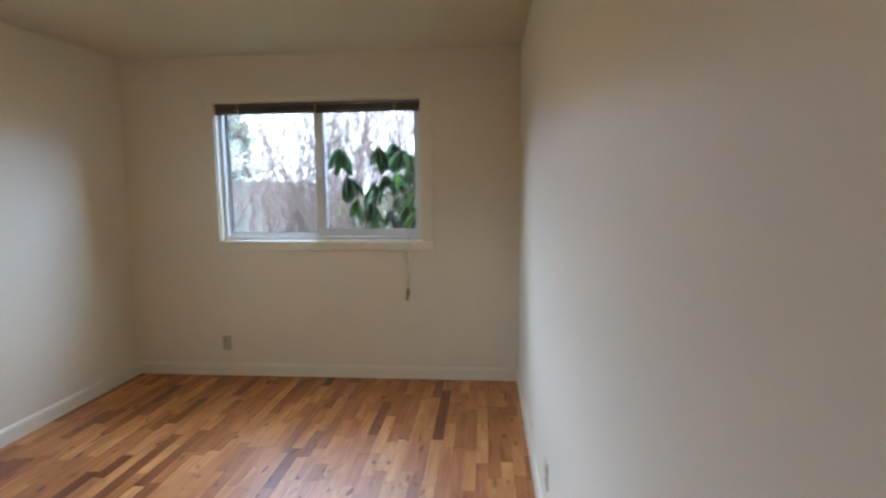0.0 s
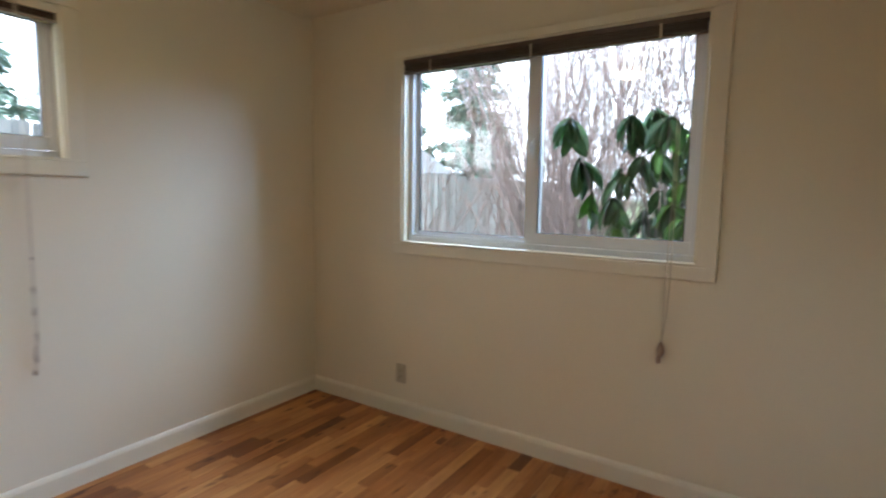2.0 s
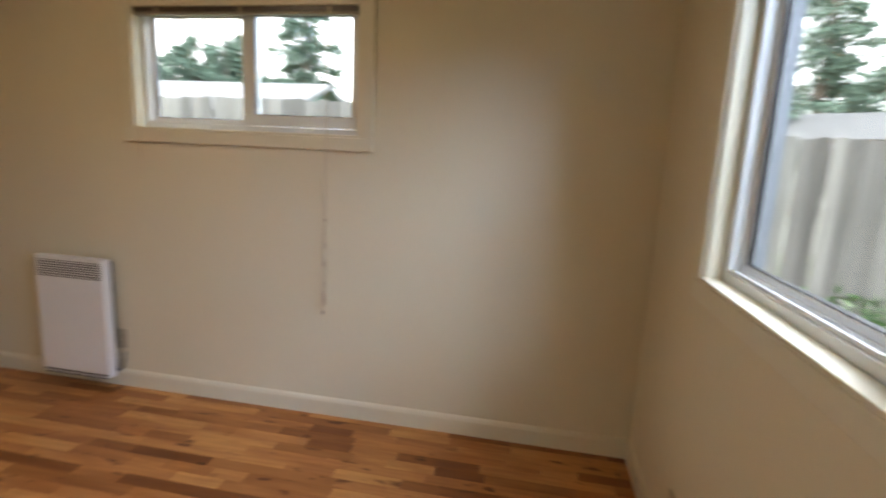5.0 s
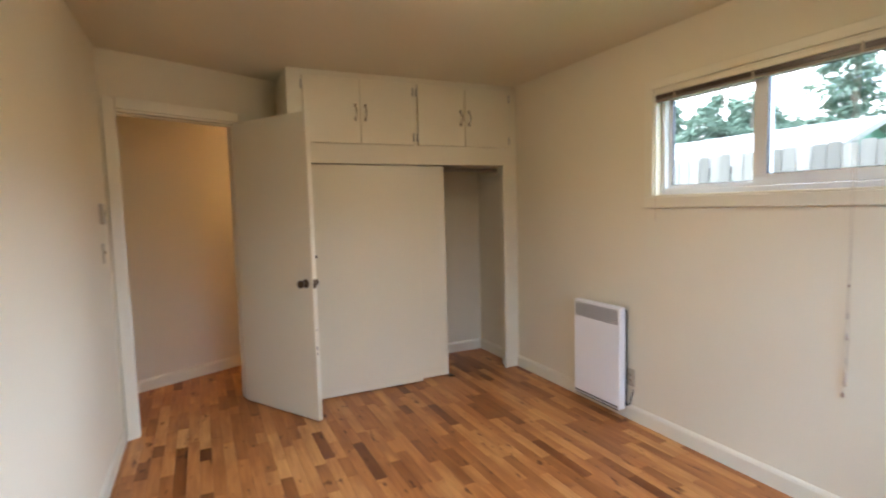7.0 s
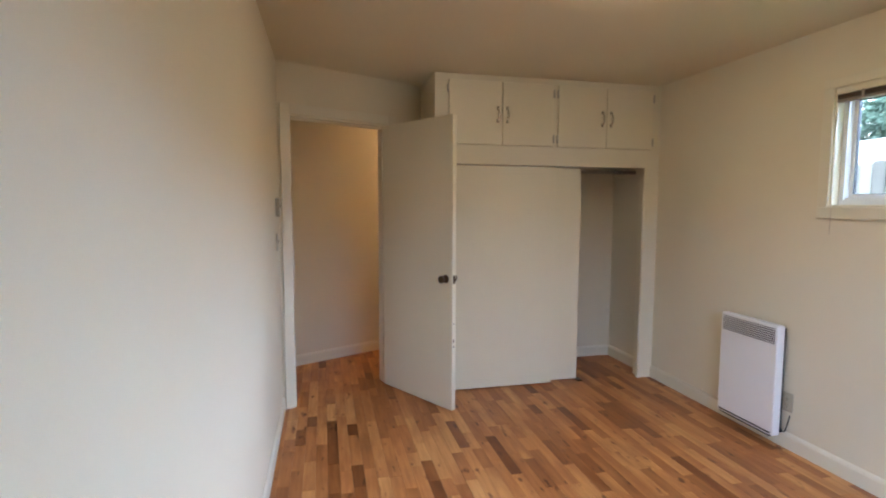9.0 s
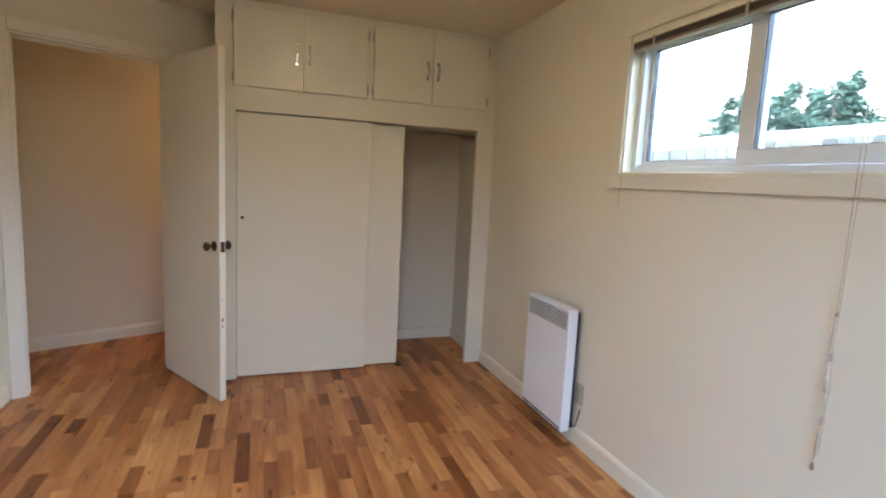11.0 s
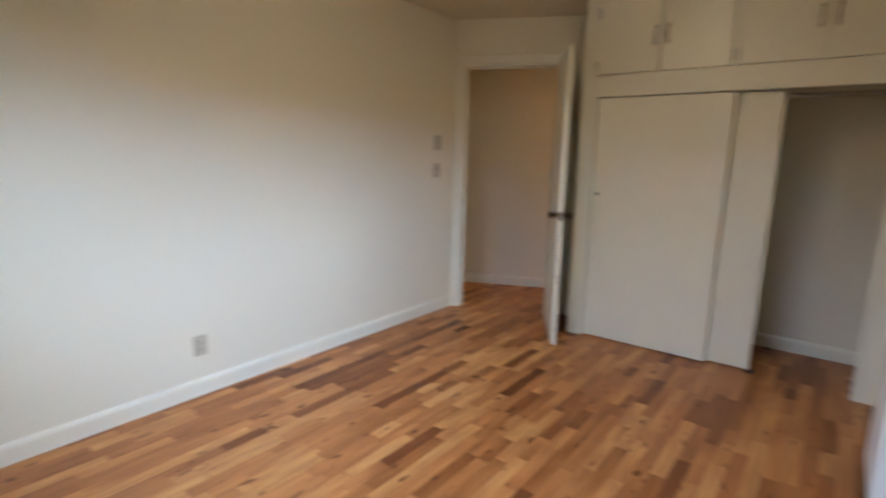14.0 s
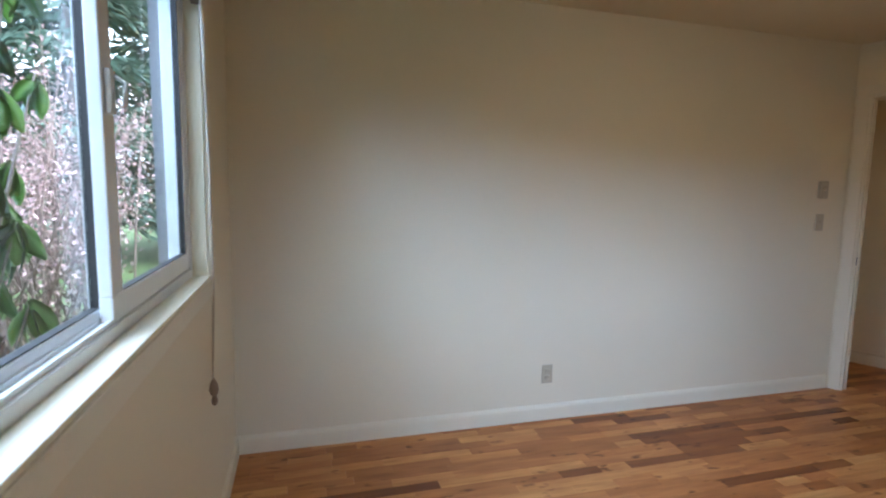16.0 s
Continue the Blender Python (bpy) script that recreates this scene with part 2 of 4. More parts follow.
def setting(name, bm, material, label, category):
    return tagged(part(name, bm, material), label, category, kind="structure")


def thing(name, label, category, m=None, group=""):
    ob = new(name)
    ob.empty_display_size = 0.1
    if m is not None:
        ob.matrix_world = m
    return tagged(ob, label, category, group)


# ---- the plan ----
W, L, H, T = 2.951, 4.028, 2.385, 0.15
NX0, NX1, NZ0, NZ1 = 0.727, 2.254, 1.030, 2.055     # north window opening
WY0, WY1, WZ0, WZ1 = 1.464, 2.660, 1.426, 2.052       # west window opening
CLOSET_X, CLOSET_BACK = 1.860, -0.66
CORNER = Vector((W, 0.055))                            # where the slanting door wall meets the east wall
ALONG = Vector((CLOSET_X - W, -0.525)).normalized()    # along the door wall, from the east corner
SLANT = Matrix.Translation((CORNER.x, CORNER.y, 0)) @ Matrix.Rotation(math.atan2(ALONG.y, ALONG.x), 4, "Z")
# in SLANT's frame: x runs along the wall, +y is away from the room (to the hall), z up
DOOR0, DOOR1, DOOR_H, SLANT_END = 0.078, 0.875, 2.045, 1.193

bm = bmesh.new()
bx(bm, -T, W + T, L, L + T, -0.3, NZ0), bx(bm, -T, W + T, L, L + T, NZ1, H), bx(bm, -T, NX0, L, L + T, NZ0, NZ1), bx(bm, NX1, W + T, L, L + T, NZ0, NZ1)
setting("wall_north", bm, M_WALL, "cream-painted wall with the wide sliding window", "wall")
bm = bmesh.new()
bx(bm, -T, 0, -2.6, L, -0.3, WZ0), bx(bm, -T, 0, -2.6, L, WZ1, H), bx(bm, -T, 0, -2.6, WY0, WZ0, WZ1), bx(bm, -T, 0, WY1, L, WZ0, WZ1)
setting("wall_west", bm, M_WALL, "cream-painted wall with the small high window", "wall")
setting("wall_east", box(W, W + T, 0.055, L, -0.3, H), M_WALL, "plain cream-painted wall with outlet and switches", "wall")
bm = bmesh.new()
bx(bm, -0.9, DOOR0, 0, 0.12, -0.3, H), bx(bm, DOOR1, SLANT_END, 0, 0.12, -0.3, H), bx(bm, DOOR0, DOOR1, 0, 0.12, DOOR_H, H)
bm.transform(SLANT)
setting("wall_door", bm, M_WALL, "cream-painted slanting wall with the doorway", "wall")
setting("wall_closet_side", box(CLOSET_X - 0.09, CLOSET_X, CLOSET_BACK - 0.1, -0.022, -0.3, H), M_WALL, "cream-painted side wall of the closet", "wall")
setting("wall_closet_back", box(0, CLOSET_X - 0.09, CLOSET_BACK - 0.1, CLOSET_BACK, -0.3, H), M_WALL, "cream-painted back wall inside the closet", "wall")
bm = box(-1.0, 3.75, 0.88, 1.0, -0.3, H)
bm.transform(SLANT)
setting("wall_hall", bm, M_WALL, "cream-painted hall wall beyond the doorway", "wall")
bm = box(-1.0, -0.9, 0.0, 0.88, -0.3, H)
bm.transform(SLANT)
setting("wall_hall_end", bm, M_WALL, "cream-painted end wall of the hall", "wall")


def slab(z0, z1):
    """A slab over the room and the slanting hall."""
    bm = bmesh.new()
    ends = [SLANT @ Vector((-1.0, -0.02, 0)), SLANT @ Vector((-1.0, 1.0, 0)), SLANT @ Vector((3.88, 1.0, 0))]
    outline = [(-T, L + T), (W + T, L + T), (W + T, 0.055)] + [(v.x, v.y) for v in ends]
    low, top = [bm.verts.new((x, y, z0)) for x, y in outline], [bm.verts.new((x, y, z1)) for x, y in outline]
    bm.faces.new(low), bm.faces.new(top)
    for k in range(len(outline)):
        j = (k + 1) % len(outline)
        bm.faces.new((low[k], low[j], top[j], top[k]))
    bmesh.ops.recalc_face_normals(bm, faces=bm.faces)
    return bm


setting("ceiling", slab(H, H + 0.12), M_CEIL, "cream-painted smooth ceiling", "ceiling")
setting("floor", slab(-0.29, -0.02), M_DARK, "dark subfloor under the oak strips", "floor")


def skirting(name, length, move):
    """A painted baseboard with an eased top edge; it lies along +x with its back at y = 0."""
    bm = bmesh.new()
    prof = [(0, 0), (-0.014, 0), (-0.014, 0.074), (-0.010, 0.086), (-0.004, 0.094), (0, 0.095)]
    a, b = [bm.verts.new((0, y, z)) for y, z in prof], [bm.verts.new((length, y, z)) for y, z in prof]
    for k in range(len(prof)):
        bm.faces.new((a[k], a[(k + 1) % 6], b[(k + 1) % 6], b[k]))
    bm.faces.new(a), bm.faces.new(list(reversed(b)))
    bmesh.ops.recalc_face_normals(bm, faces=bm.faces)
    bm.transform(move)
    return setting(name, bm, M_TRIM, "cream gloss-painted wooden baseboard", "baseboard")


skirting("baseboard_north", W - 0.03, pose(0.015, L, 0.0))
skirting("baseboard_east", L - 0.075, pose(W, L - 0.001, 0.0, 0, 0, -90))
skirting("baseboard_west", L - 0.002, pose(0, 0.002, 0.0, 0, 0, 90))
skirting("baseboard_hall", 4.0, SLANT @ pose(-0.88, 0.88, 0.0))
skirting("baseboard_closet_back", CLOSET_X - 0.13, pose(0.016, CLOSET_BACK, 0, 0, 0, 0) @ pose(CLOSET_X - 0.13, 0, 0, 0, 0, 180))
skirting("baseboard_closet_west", -CLOSET_BACK - 0.03, pose(0, CLOSET_BACK + 0.002, 0, 0, 0, 90))


# ---- windows ----
def window(name, m, w, h, glass_split, label, casing, latched):
    """A two-pane vinyl slider in a painted casing. Local frame: x along the wall from the opening's lower corner, y out of the house
    (0 is the wall's inner face), z up from the opening's lower edge. casing: widths of the boards at start, end, bottom, top."""
    ob = tagged(thing(name, label, "window", m), kind="structure")
    c0, c1, cb, ct = casing
    e = 0.018
    part("casing_board", box(-c0, 0.0, -e, 0.0, 0.0, h, 0.004), M_TRIM, ob)
    part("casing_board", box(w, w + c1, -e, 0.0, 0.0, h, 0.004), M_TRIM, ob)
    part("casing_board", box(-c0, w + c1, -e, 0.0, h, h + ct, 0.004), M_TRIM, ob)
    part("apron", box(-c0, w + c1, -e - 0.001, 0.0, -cb, 0.0, 0.004), M_TRIM, ob)
    part("window_sill", box(0.0, w, -e + 0.002, 0.045, 0.0, 0.012, 0.003), M_TRIM, ob)
    part("jamb_lining", box(0.0, 0.010, -0.004, 0.045, 0.012, h - 0.010), M_TRIM, ob)
    part("jamb_lining", box(w - 0.010, w, -0.004, 0.045, 0.012, h - 0.010), M_TRIM, ob)
    part("head_lining", box(0.0, w, -0.004, 0.045, h - 0.010, h), M_TRIM, ob)
    # outer vinyl frame
    bm = bmesh.new()
    f = 0.035
    bx(bm, 0.0, w, 0.045, 0.115, 0.0, f + 0.004, 0.003), bx(bm, 0.0, w, 0.045, 0.115, h - f, h, 0.003)
    bx(bm, 0.0, f, 0.045, 0.115, f + 0.004, h - f, 0.003), bx(bm, w - f, w, 0.045, 0.115, f + 0.004, h - f, 0.003)
    part("window_frame", bm, M_VINYL, ob, "white vinyl window frame")
    # added grey lining: its dark colour tones down the strongly lit outer reveal
    bm = bmesh.new()
    o = 0.116
    bx(bm, 0.0, w, o, 0.152, 0.0, 0.008), bx(bm, 0.0, w, o, 0.152, h - 0.008, h), bx(bm, 0.0, 0.008, o, 0.152, 0.008, h - 0.008), bx(bm, w - 0.008, w, o, 0.152, 0.008, h - 0.008)
    part("dimming_lining", bm, M_ROOF, ob, "added grey lining that dims the brightly lit outer reveal")
    bm = bmesh.new()
    bx(bm, f, glass_split, 0.053, 0.061, f + 0.004, f + 0.014), bx(bm, f, glass_split, 0.079, 0.087, f + 0.004, f + 0.014)
    part("track", bm, M_VINYL, ob)

    def sash(x0, x1, y, stile0, stile1, rail, latch_at):
        s = part("sash", bmesh.new(), M_VINYL, ob)
        bm = bmesh.new()
        z0, z1 = f + 0.006, h - f - 0.002
        bx(bm, x0, x1, y, y + 0.026, z0, z0 + rail, 0.003), bx(bm, x0, x1, y, y + 0.026, z1 - 0.03, z1, 0.003)
        bx(bm, x0, x0 + stile0, y, y + 0.026, z0 + rail, z1 - 0.03, 0.003), bx(bm, x1 - stile1, x1, y, y + 0.026, z0 + rail, z1 - 0.03, 0.003)
        bm.to_mesh(s.data)
        bm.free()
        g0, g1, h0, h1 = x0 + stile0, x1 - stile1, z0 + rail, z1 - 0.03
        pane = part("pane", box(g0, g1, y + 0.011, y + 0.015, h0, h1), M_GLASS, s, "clear window glass")
        pane.visible_shadow = False
        bm = bmesh.new()
        for a, b, c, d in ((g0, g1, h0, h0 + 0.003), (g0, g1, h1 - 0.003, h1), (g0, g0 + 0.003, h0, h1), (g1 - 0.003, g1, h0, h1)):
            bx(bm, a, b, y + 0.004, y + 0.022, c, d)
        part("glazing_seal", bm, M_DARK, s, "dark rubber glazing seal")
        if latch_at is not None:
            lz = z0 + (z1 - z0) * 0.5
            bm = box(latch_at - 0.016, latch_at + 0.014, y - 0.012, y, lz - 0.045, lz + 0.045, 0.004)
            latch = part("latch", bm, M_VINYL, s, "white plastic latch")
            bm = bmesh.new()
            tube(bm, [(latch_at + 0.008, y - 0.012, lz - 0.035), (latch_at + 0.006, y - 0.03, lz - 0.025), (latch_at + 0.006, y - 0.032, lz + 0.02), (latch_at + 0.008, y - 0.012, lz + 0.032)], 0.005, 8)
            part("window_frame", bm, M_VINYL, ob, "white latch lever")

    sash(f - 0.004, glass_split + 0.03, 0.082, 0.022, 0.035, 0.026, None)
    sash(glass_split - 0.036, w - f + 0.003, 0.051, 0.066, 0.028, 0.055, glass_split - 0.005 if latched else None)
    return ob


window("window_1", pose(NX0, L, NZ0), NX1 - NX0, NZ1 - NZ0, 0.765, "wide white vinyl sliding window in painted casing", (0.055, 0.076, 0.06, 0.04), True)
window("window_2", pose(0, WY0, WZ0, 0, 0, 90), WY1 - WY0, WZ1 - WZ0, 0.60, "small high white vinyl sliding window in painted casing", (0.06, 0.072, 0.062, 0.05), False)


def blind(m, w, label, step=0.0031, rail=None, foot=None):
    """A raised venetian blind: head rail, the stack of slats and the bottom rail. Local frame as the window's, from the head's corner down."""
    ob = thing("venetian_blind", label, "blind", m)
    low = -0.043 - 11 * step
    part("head_rail", box(0.004, w - 0.004, -0.012, 0.03, -0.026, -0.001, 0.003), rail or M_RAILING, ob, "metal head rail")
    for k in range(11):
        z = -0.029 - k * step
        sag = 0.0006 * math.sin(k * 2.1)
        part("slat", box(0.010 + sag, w - 0.010 - sag, -0.010 + sag * 2, 0.018 + sag, z - 0.0018, z), M_BLIND, ob)
    part("bottom_rail", box(0.008, w - 0.008, -0.012, 0.02, low, low + 0.012, 0.003), foot or M_RAILING, ob, "bottom rail")
    for x in (w * 0.12, w * 0.5, w * 0.88):
        part("ladder_tape", box(x - 0.006, x + 0.006, -0.0145, -0.0125, low, -0.02), M_CORD, ob)
    return ob


north_blind = blind(pose(NX0 + 0.006, L - 0.002, NZ1 - 0.011), NX1 - NX0 - 0.012, "dark brown venetian blind drawn up in the wide window")
west_blind = blind(pose(0.002, WY0 + 0.006, WZ1 - 0.011, 0, 0, 90), WY1 - WY0 - 0.012, "dark brown venetian blind drawn up in the small window", 0.0021, M_TRIM, M_LIT_RAIL)


def strand(points, r=0.0021):
    return tube(bmesh.new(), points, r, 5)


cord = thing("blind_cord", "thin tan blind cord with a small wooden tassel", "cord", pose(2.152, L - 0.034, 0))
part("strand", strand([(0, 0.012, 1.965), (0.002, 0.0, 1.4), (-0.004, -0.002, 1.03), (-0.006, 0.004, 0.9), (-0.012, 0.008, 0.69)]), M_CORD, cord)
part("strand", strand([(0.012, 0.012, 1.965), (0.012, 0.0, 1.4), (0.012, -0.002, 1.0), (0.006, 0.004, 0.84), (-0.008, 0.008, 0.69)]), M_CORD, cord)
part("tassel", lathe([(0.004, 0.0), (0.012, 0.006), (0.016, 0.022), (0.013, 0.044), (0.006, 0.058), (0.003, 0.064)], 14), M_TASSEL, cord, "brown turned wooden tassel", pose(-0.010, 0.006, 0.632))
part("tassel", lathe([(0.003, 0.0), (0.009, 0.006), (0.011, 0.018), (0.008, 0.034), (0.003, 0.044)], 12), M_TASSEL, cord, "brown turned wooden tassel", pose(-0.016, 0.004, 0.600))

cord = thing("blind_cord", "long tangled tan blind cord knotted twice", "cord", pose(0.03, 2.507, 0))
part("strand", strand([(0, 0.008, 1.975), (0, 0.006, 1.40), (0, 0.002, 1.15), (0.0, 0.0, 0.93), (-0.004, 0.004, 0.80), (-0.006, -0.006, 0.66), (-0.006, -0.014, 0.56)], 0.0012), M_CORD, cord)
part("strand", strand([(0, -0.010, 1.975), (0.002, -0.004, 1.40), (0, -0.004, 1.15), (0.002, -0.006, 0.93), (-0.002, -0.010, 0.82), (-0.004, 0.004, 0.70), (-0.006, -0.010, 0.60)], 0.0012), M_CORD, cord)
part("bead", lathe([(0.002, -0.006), (0.005, -0.003), (0.005, 0.003), (0.002, 0.006)], 10), M_TASSEL, cord, "small dark bead", pose(0.0, -0.002, 1.03))
bm = bmesh.new()
for k in range(4):
    a = k * 1.3
    tube(bm, [(0.005 * math.cos(a + q), -0.003 + 0.008 * math.sin(a * 1.7 + q), 0.895 + 0.005 * k + 0.007 * math.sin(q)) for q in (0, 1.2, 2.4, 3.6, 4.8, 6.0)], 0.002, 5)
part("knot", bm, M_CORD, cord)
part("tassel", lathe([(0.008, 0.0), (0.0075, 0.010), (0.0055, 0.020), (0.003, 0.028), (0.0015, 0.032)], 14), M_CORD, cord, "tan bell-shaped tassel", pose(-0.002, -0.004, 0.80))
bm = bmesh.new()
for k in range(3):
    a = k * 1.9
    tube(bm, [(-0.004 + 0.004 * math.cos(a + q), -0.003 + 0.007 * math.sin(a + q), 0.70 + 0.008 * k + 0.006 * math.sin(q)) for q in (0, 1.2, 2.4, 3.6, 4.8)], 0.002, 5)
part("knot", bm, M_CORD, cord)
part("tassel", lathe([(0.004, 0.0), (0.007, 0.008), (0.007, 0.03), (0.005, 0.06), (0.002, 0.075)], 12), M_CORD, cord, "long tan wooden tassel", pose(-0.006, -0.006, 0.60))
part("tassel", lathe([(0.002, 0.0), (0.006, 0.005), (0.006, 0.014), (0.003, 0.024)], 10), M_TASSEL, cord, "small brown cord end", pose(-0.006, -0.013, 0.548))
cord = thing("tilt_cord", "short thin tan tilt cord of the blind", "cord", pose(0.03, 1.50, 0))
part("strand", strand([(0, 0, 1.975), (0.002, 0.002, 1.5), (0.001, -0.002, 1.28)], 0.0013), M_CORD, cord)

# ---- the built-in closet ----
closet = thing("built_in_closet", "cream-painted built-in closet, one sliding door pushed open", "closet")
bm = bmesh.new()
bx(bm, 0.0, 0.134, -0.022, 0.0, 0.0, 1.733), bx(bm, 1.746, CLOSET_X, -0.022, 0.0, 0.0, 1.733), bx(bm, 0.0, CLOSET_X, -0.022, 0.0, 1.733, 1.874)
bx(bm, 0.0, 0.079, -0.022, 0.0, 1.874, 2.341), bx(bm, 1.761, CLOSET_X, -0.022, 0.0, 1.874, 2.341), bx(bm, 0.899, 0.937, -0.022, 0.0, 1.874, 2.341)
bx(bm, 0.0, CLOSET_X, -0.022, 0.0, 2.341, H - 0.001)
part("face_frame", bm, M_TRIM, closet, "cream-painted wooden face frame")
part("stop_strip", box(0.112, 0.131, -0.001, 0.008, 0.0, 1.735, 0.002), M_TRIM, closet)
part("upper_floor", box(0.0, CLOSET_X - 0.092, CLOSET_BACK, -0.024, 1.785, 1.81), M_DOOR, closet)
part("hat_shelf", box(0.0, CLOSET_X - 0.092, CLOSET_BACK + 0.002, -0.34, 1.764, 1.784, 0.002), M_DOOR, closet)
part("shelf_cleat", box(0.0, 0.018, CLOSET_BACK + 0.02, -0.15, 1.68, 1.763, 0.002), M_DOOR, closet)
part("closet_rod", tube(bmesh.new(), [(0.019, -0.30, 1.715), (CLOSET_X - 0.092, -0.30, 1.715)], 0.016, 14), M_STEEL, closet, "dull metal hanging rod")
part("corner_post", box(0.0, 0.10, -0.11, -0.023, 0.0, 1.784), M_DOOR, closet)
for x0, x1, y0, pull_x, lab in ((0.898, 1.744, -0.050, 1.710, "cream flush sliding door with a small finger pull"), (0.648, 1.465, -0.098, None, "cream flush sliding door behind the other")):
    d = part("sliding_door", box(x0, x1, y0, y0 + 0.026, 0.010, 1.726, 0.002), M_DOOR, closet, lab)
    if pull_x:
        part("finger_pull", lathe([(0.011, 0.0), (0.011, 0.003), (0.008, 0.003), (0.006, 0.001)], 16, "y"), M_BRONZE, d, "dark brass finger pull", pose(pull_x, y0 + 0.0255, 1.066))
part("floor_guide", box(0.62, 0.66, -0.10, -0.025, 0.0, 0.009, 0.001), M_BRONZE, closet)


def cabinet_door(x0, x1, hinge_x, pull_x):
    d = part("cabinet_door", box(x0, x1, -0.010, 0.013, 1.8775, 2.3375, 0.003), M_DOOR, closet, "cream-painted flush cupboard door")
    bm = bmesh.new()
    tube(bm, [(pull_x, 0.013, 2.052), (pull_x, 0.030, 2.062), (pull_x, 0.037, 2.088), (pull_x, 0.036, 2.112), (pull_x, 0.030, 2.136), (pull_x, 0.013, 2.148)], [0.009, 0.006, 0.009, 0.009, 0.006, 0.009], 10)
    for z in (2.052, 2.148):
        bx(bm, pull_x - 0.010, pull_x + 0.010, 0.012, 0.017, z - 0.014, z + 0.014, 0.002)
    part("handle", bm, M_CHROME, d, "chrome bow handle")
    for z in (1.935, 2.275):
        bm = box(hinge_x - 0.006, hinge_x + 0.006, 0.001, 0.019, z - 0.028, z + 0.028, 0.003)
        tube(bm, [(hinge_x, 0.016, z - 0.033), (hinge_x, 0.016, z + 0.033)], 0.0045, 8)
        part("hinge", bm, M_STEEL, d, "painted metal hinge")


cabinet_door(0.083, 0.4870, 0.076, 0.452), cabinet_door(0.491, 0.895, 0.902, 0.526)
cabinet_door(0.941, 1.3470, 0.934, 1.312), cabinet_door(1.351, 1.757, 1.764, 1.386)

bit = thing("scrap", "small dark scrap lying on the closet floor", "scrap", pose(0.60, -0.60, 0.0005))
part("piece", lathe([(0.010, 0.0), (0.018, 0.006), (0.014, 0.016), (0.004, 0.02)], 9), M_DARK, bit)

# ---- the doorway and its door ----
frame_ob = tagged(thing("door_1", "cream-painted door frame in the slanting wall", "door frame", SLANT), kind="structure")
c = 0.065
for y0, y1 in ((-0.016, 0.0), (0.12, 0.136)):
    part("casing_board", box(DOOR0 - c, DOOR0 + 0.004, y0, y1, 0.0, DOOR_H + c, 0.004), M_TRIM, frame_ob)
    part("casing_board", box(DOOR1 - 0.004, DOOR1 + c, y0, y1, 0.0, DOOR_H + c, 0.004), M_TRIM, frame_ob)
    part("casing_board", box(DOOR0 + 0.004, DOOR1 - 0.004, y0, y1, DOOR_H - 0.004, DOOR_H + c, 0.004), M_TRIM, frame_ob)
part("jamb", box(DOOR0, DOOR0 + 0.018, 0.0, 0.12, 0.0, DOOR_H), M_TRIM, frame_ob)
part("jamb", box(DOOR1 - 0.018, DOOR1, 0.0, 0.12, 0.0, DOOR_H), M_TRIM, frame_ob)
part("head_jamb", box(DOOR0 + 0.018, DOOR1 - 0.018, 0.0, 0.12, DOOR_H - 0.018, DOOR_H), M_TRIM, frame_ob)
bm = bmesh.new()
bx(bm, DOOR0 + 0.018, DOOR0 + 0.030, 0.042, 0.072, 0.0, DOOR_H - 0.018, 0.002), bx(bm, DOOR1 - 0.030, DOOR1 - 0.018, 0.042, 0.072, 0.0, DOOR_H - 0.018, 0.002)
bx(bm, DOOR0 + 0.030, DOOR1 - 0.030, 0.042, 0.072, DOOR_H - 0.030, DOOR_H - 0.018, 0.002)
part("door_stop", bm, M_TRIM, frame_ob)
part("strike_plate", box(DOOR0 + 0.017, DOOR0 + 0.0195, 0.006, 0.036, 0.90, 0.955, 0.0005), M_BRONZE, frame_ob, "dark brass strike plate")

HINGE = SLANT @ Vector((DOOR1 - 0.019, -0.004, 0))
LEAF = Matrix.Translation((HINGE.x, HINGE.y, 0)) @ Matrix.Rotation(math.atan2(0.858, -0.514), 4, "Z")
# local: x from the hinge to the free edge, -y the face seen from the window
door = thing("bedroom_door", "cream-painted flush wooden door standing wide open", "door", LEAF)
LW = 0.763
slab = part("slab", box(0.0, LW, -0.035, 0.0, 0.010, 2.028, 0.002), M_DOOR, door)
for side, y in ((-1, -0.035), (1, 0.0)):
    bm = lathe([(0.030, 0.0), (0.030, 0.004), (0.022, 0.008), (0.011, 0.012), (0.011, 0.026), (0.020, 0.032), (0.027, 0.042), (0.026, 0.052), (0.016, 0.060), (0.004, 0.062)], 22, "y")
    bm.transform(pose(LW - 0.062, y, 0.925, 0, 0, 0) @ Matrix.Diagonal((1, side, 1, 1)))
    bmesh.ops.recalc_face_normals(bm, faces=bm.faces)
    part("knob", bm, M_BRONZE, door, "aged bronze door knob")
part("latch_plate", box(LW - 0.0005, LW + 0.0015, -0.030, -0.006, 0.895, 0.955, 0.0005), M_BRONZE, door, "aged bronze latch plate")
part("latch_bolt", box(LW + 0.001, LW + 0.011, -0.024, -0.012, 0.916, 0.934, 0.002), M_BRONZE, door)
for z in (0.25, 1.80):
    part("hinge", tube(bmesh.new(), [(-0.004, 0.006, z - 0.045), (-0.004, 0.006, z + 0.045)], 0.006, 10), M_BRONZE, door, "dark brass hinge")
bm = bmesh.new()
for z, r in ((0.50, 0.006), (0.46, 0.004), (0.62, 0.003)):
    bx(bm, LW - 0.002, LW + 0.0008, -0.020 - r, -0.020 + r, z - 2 * r, z + 2 * r)
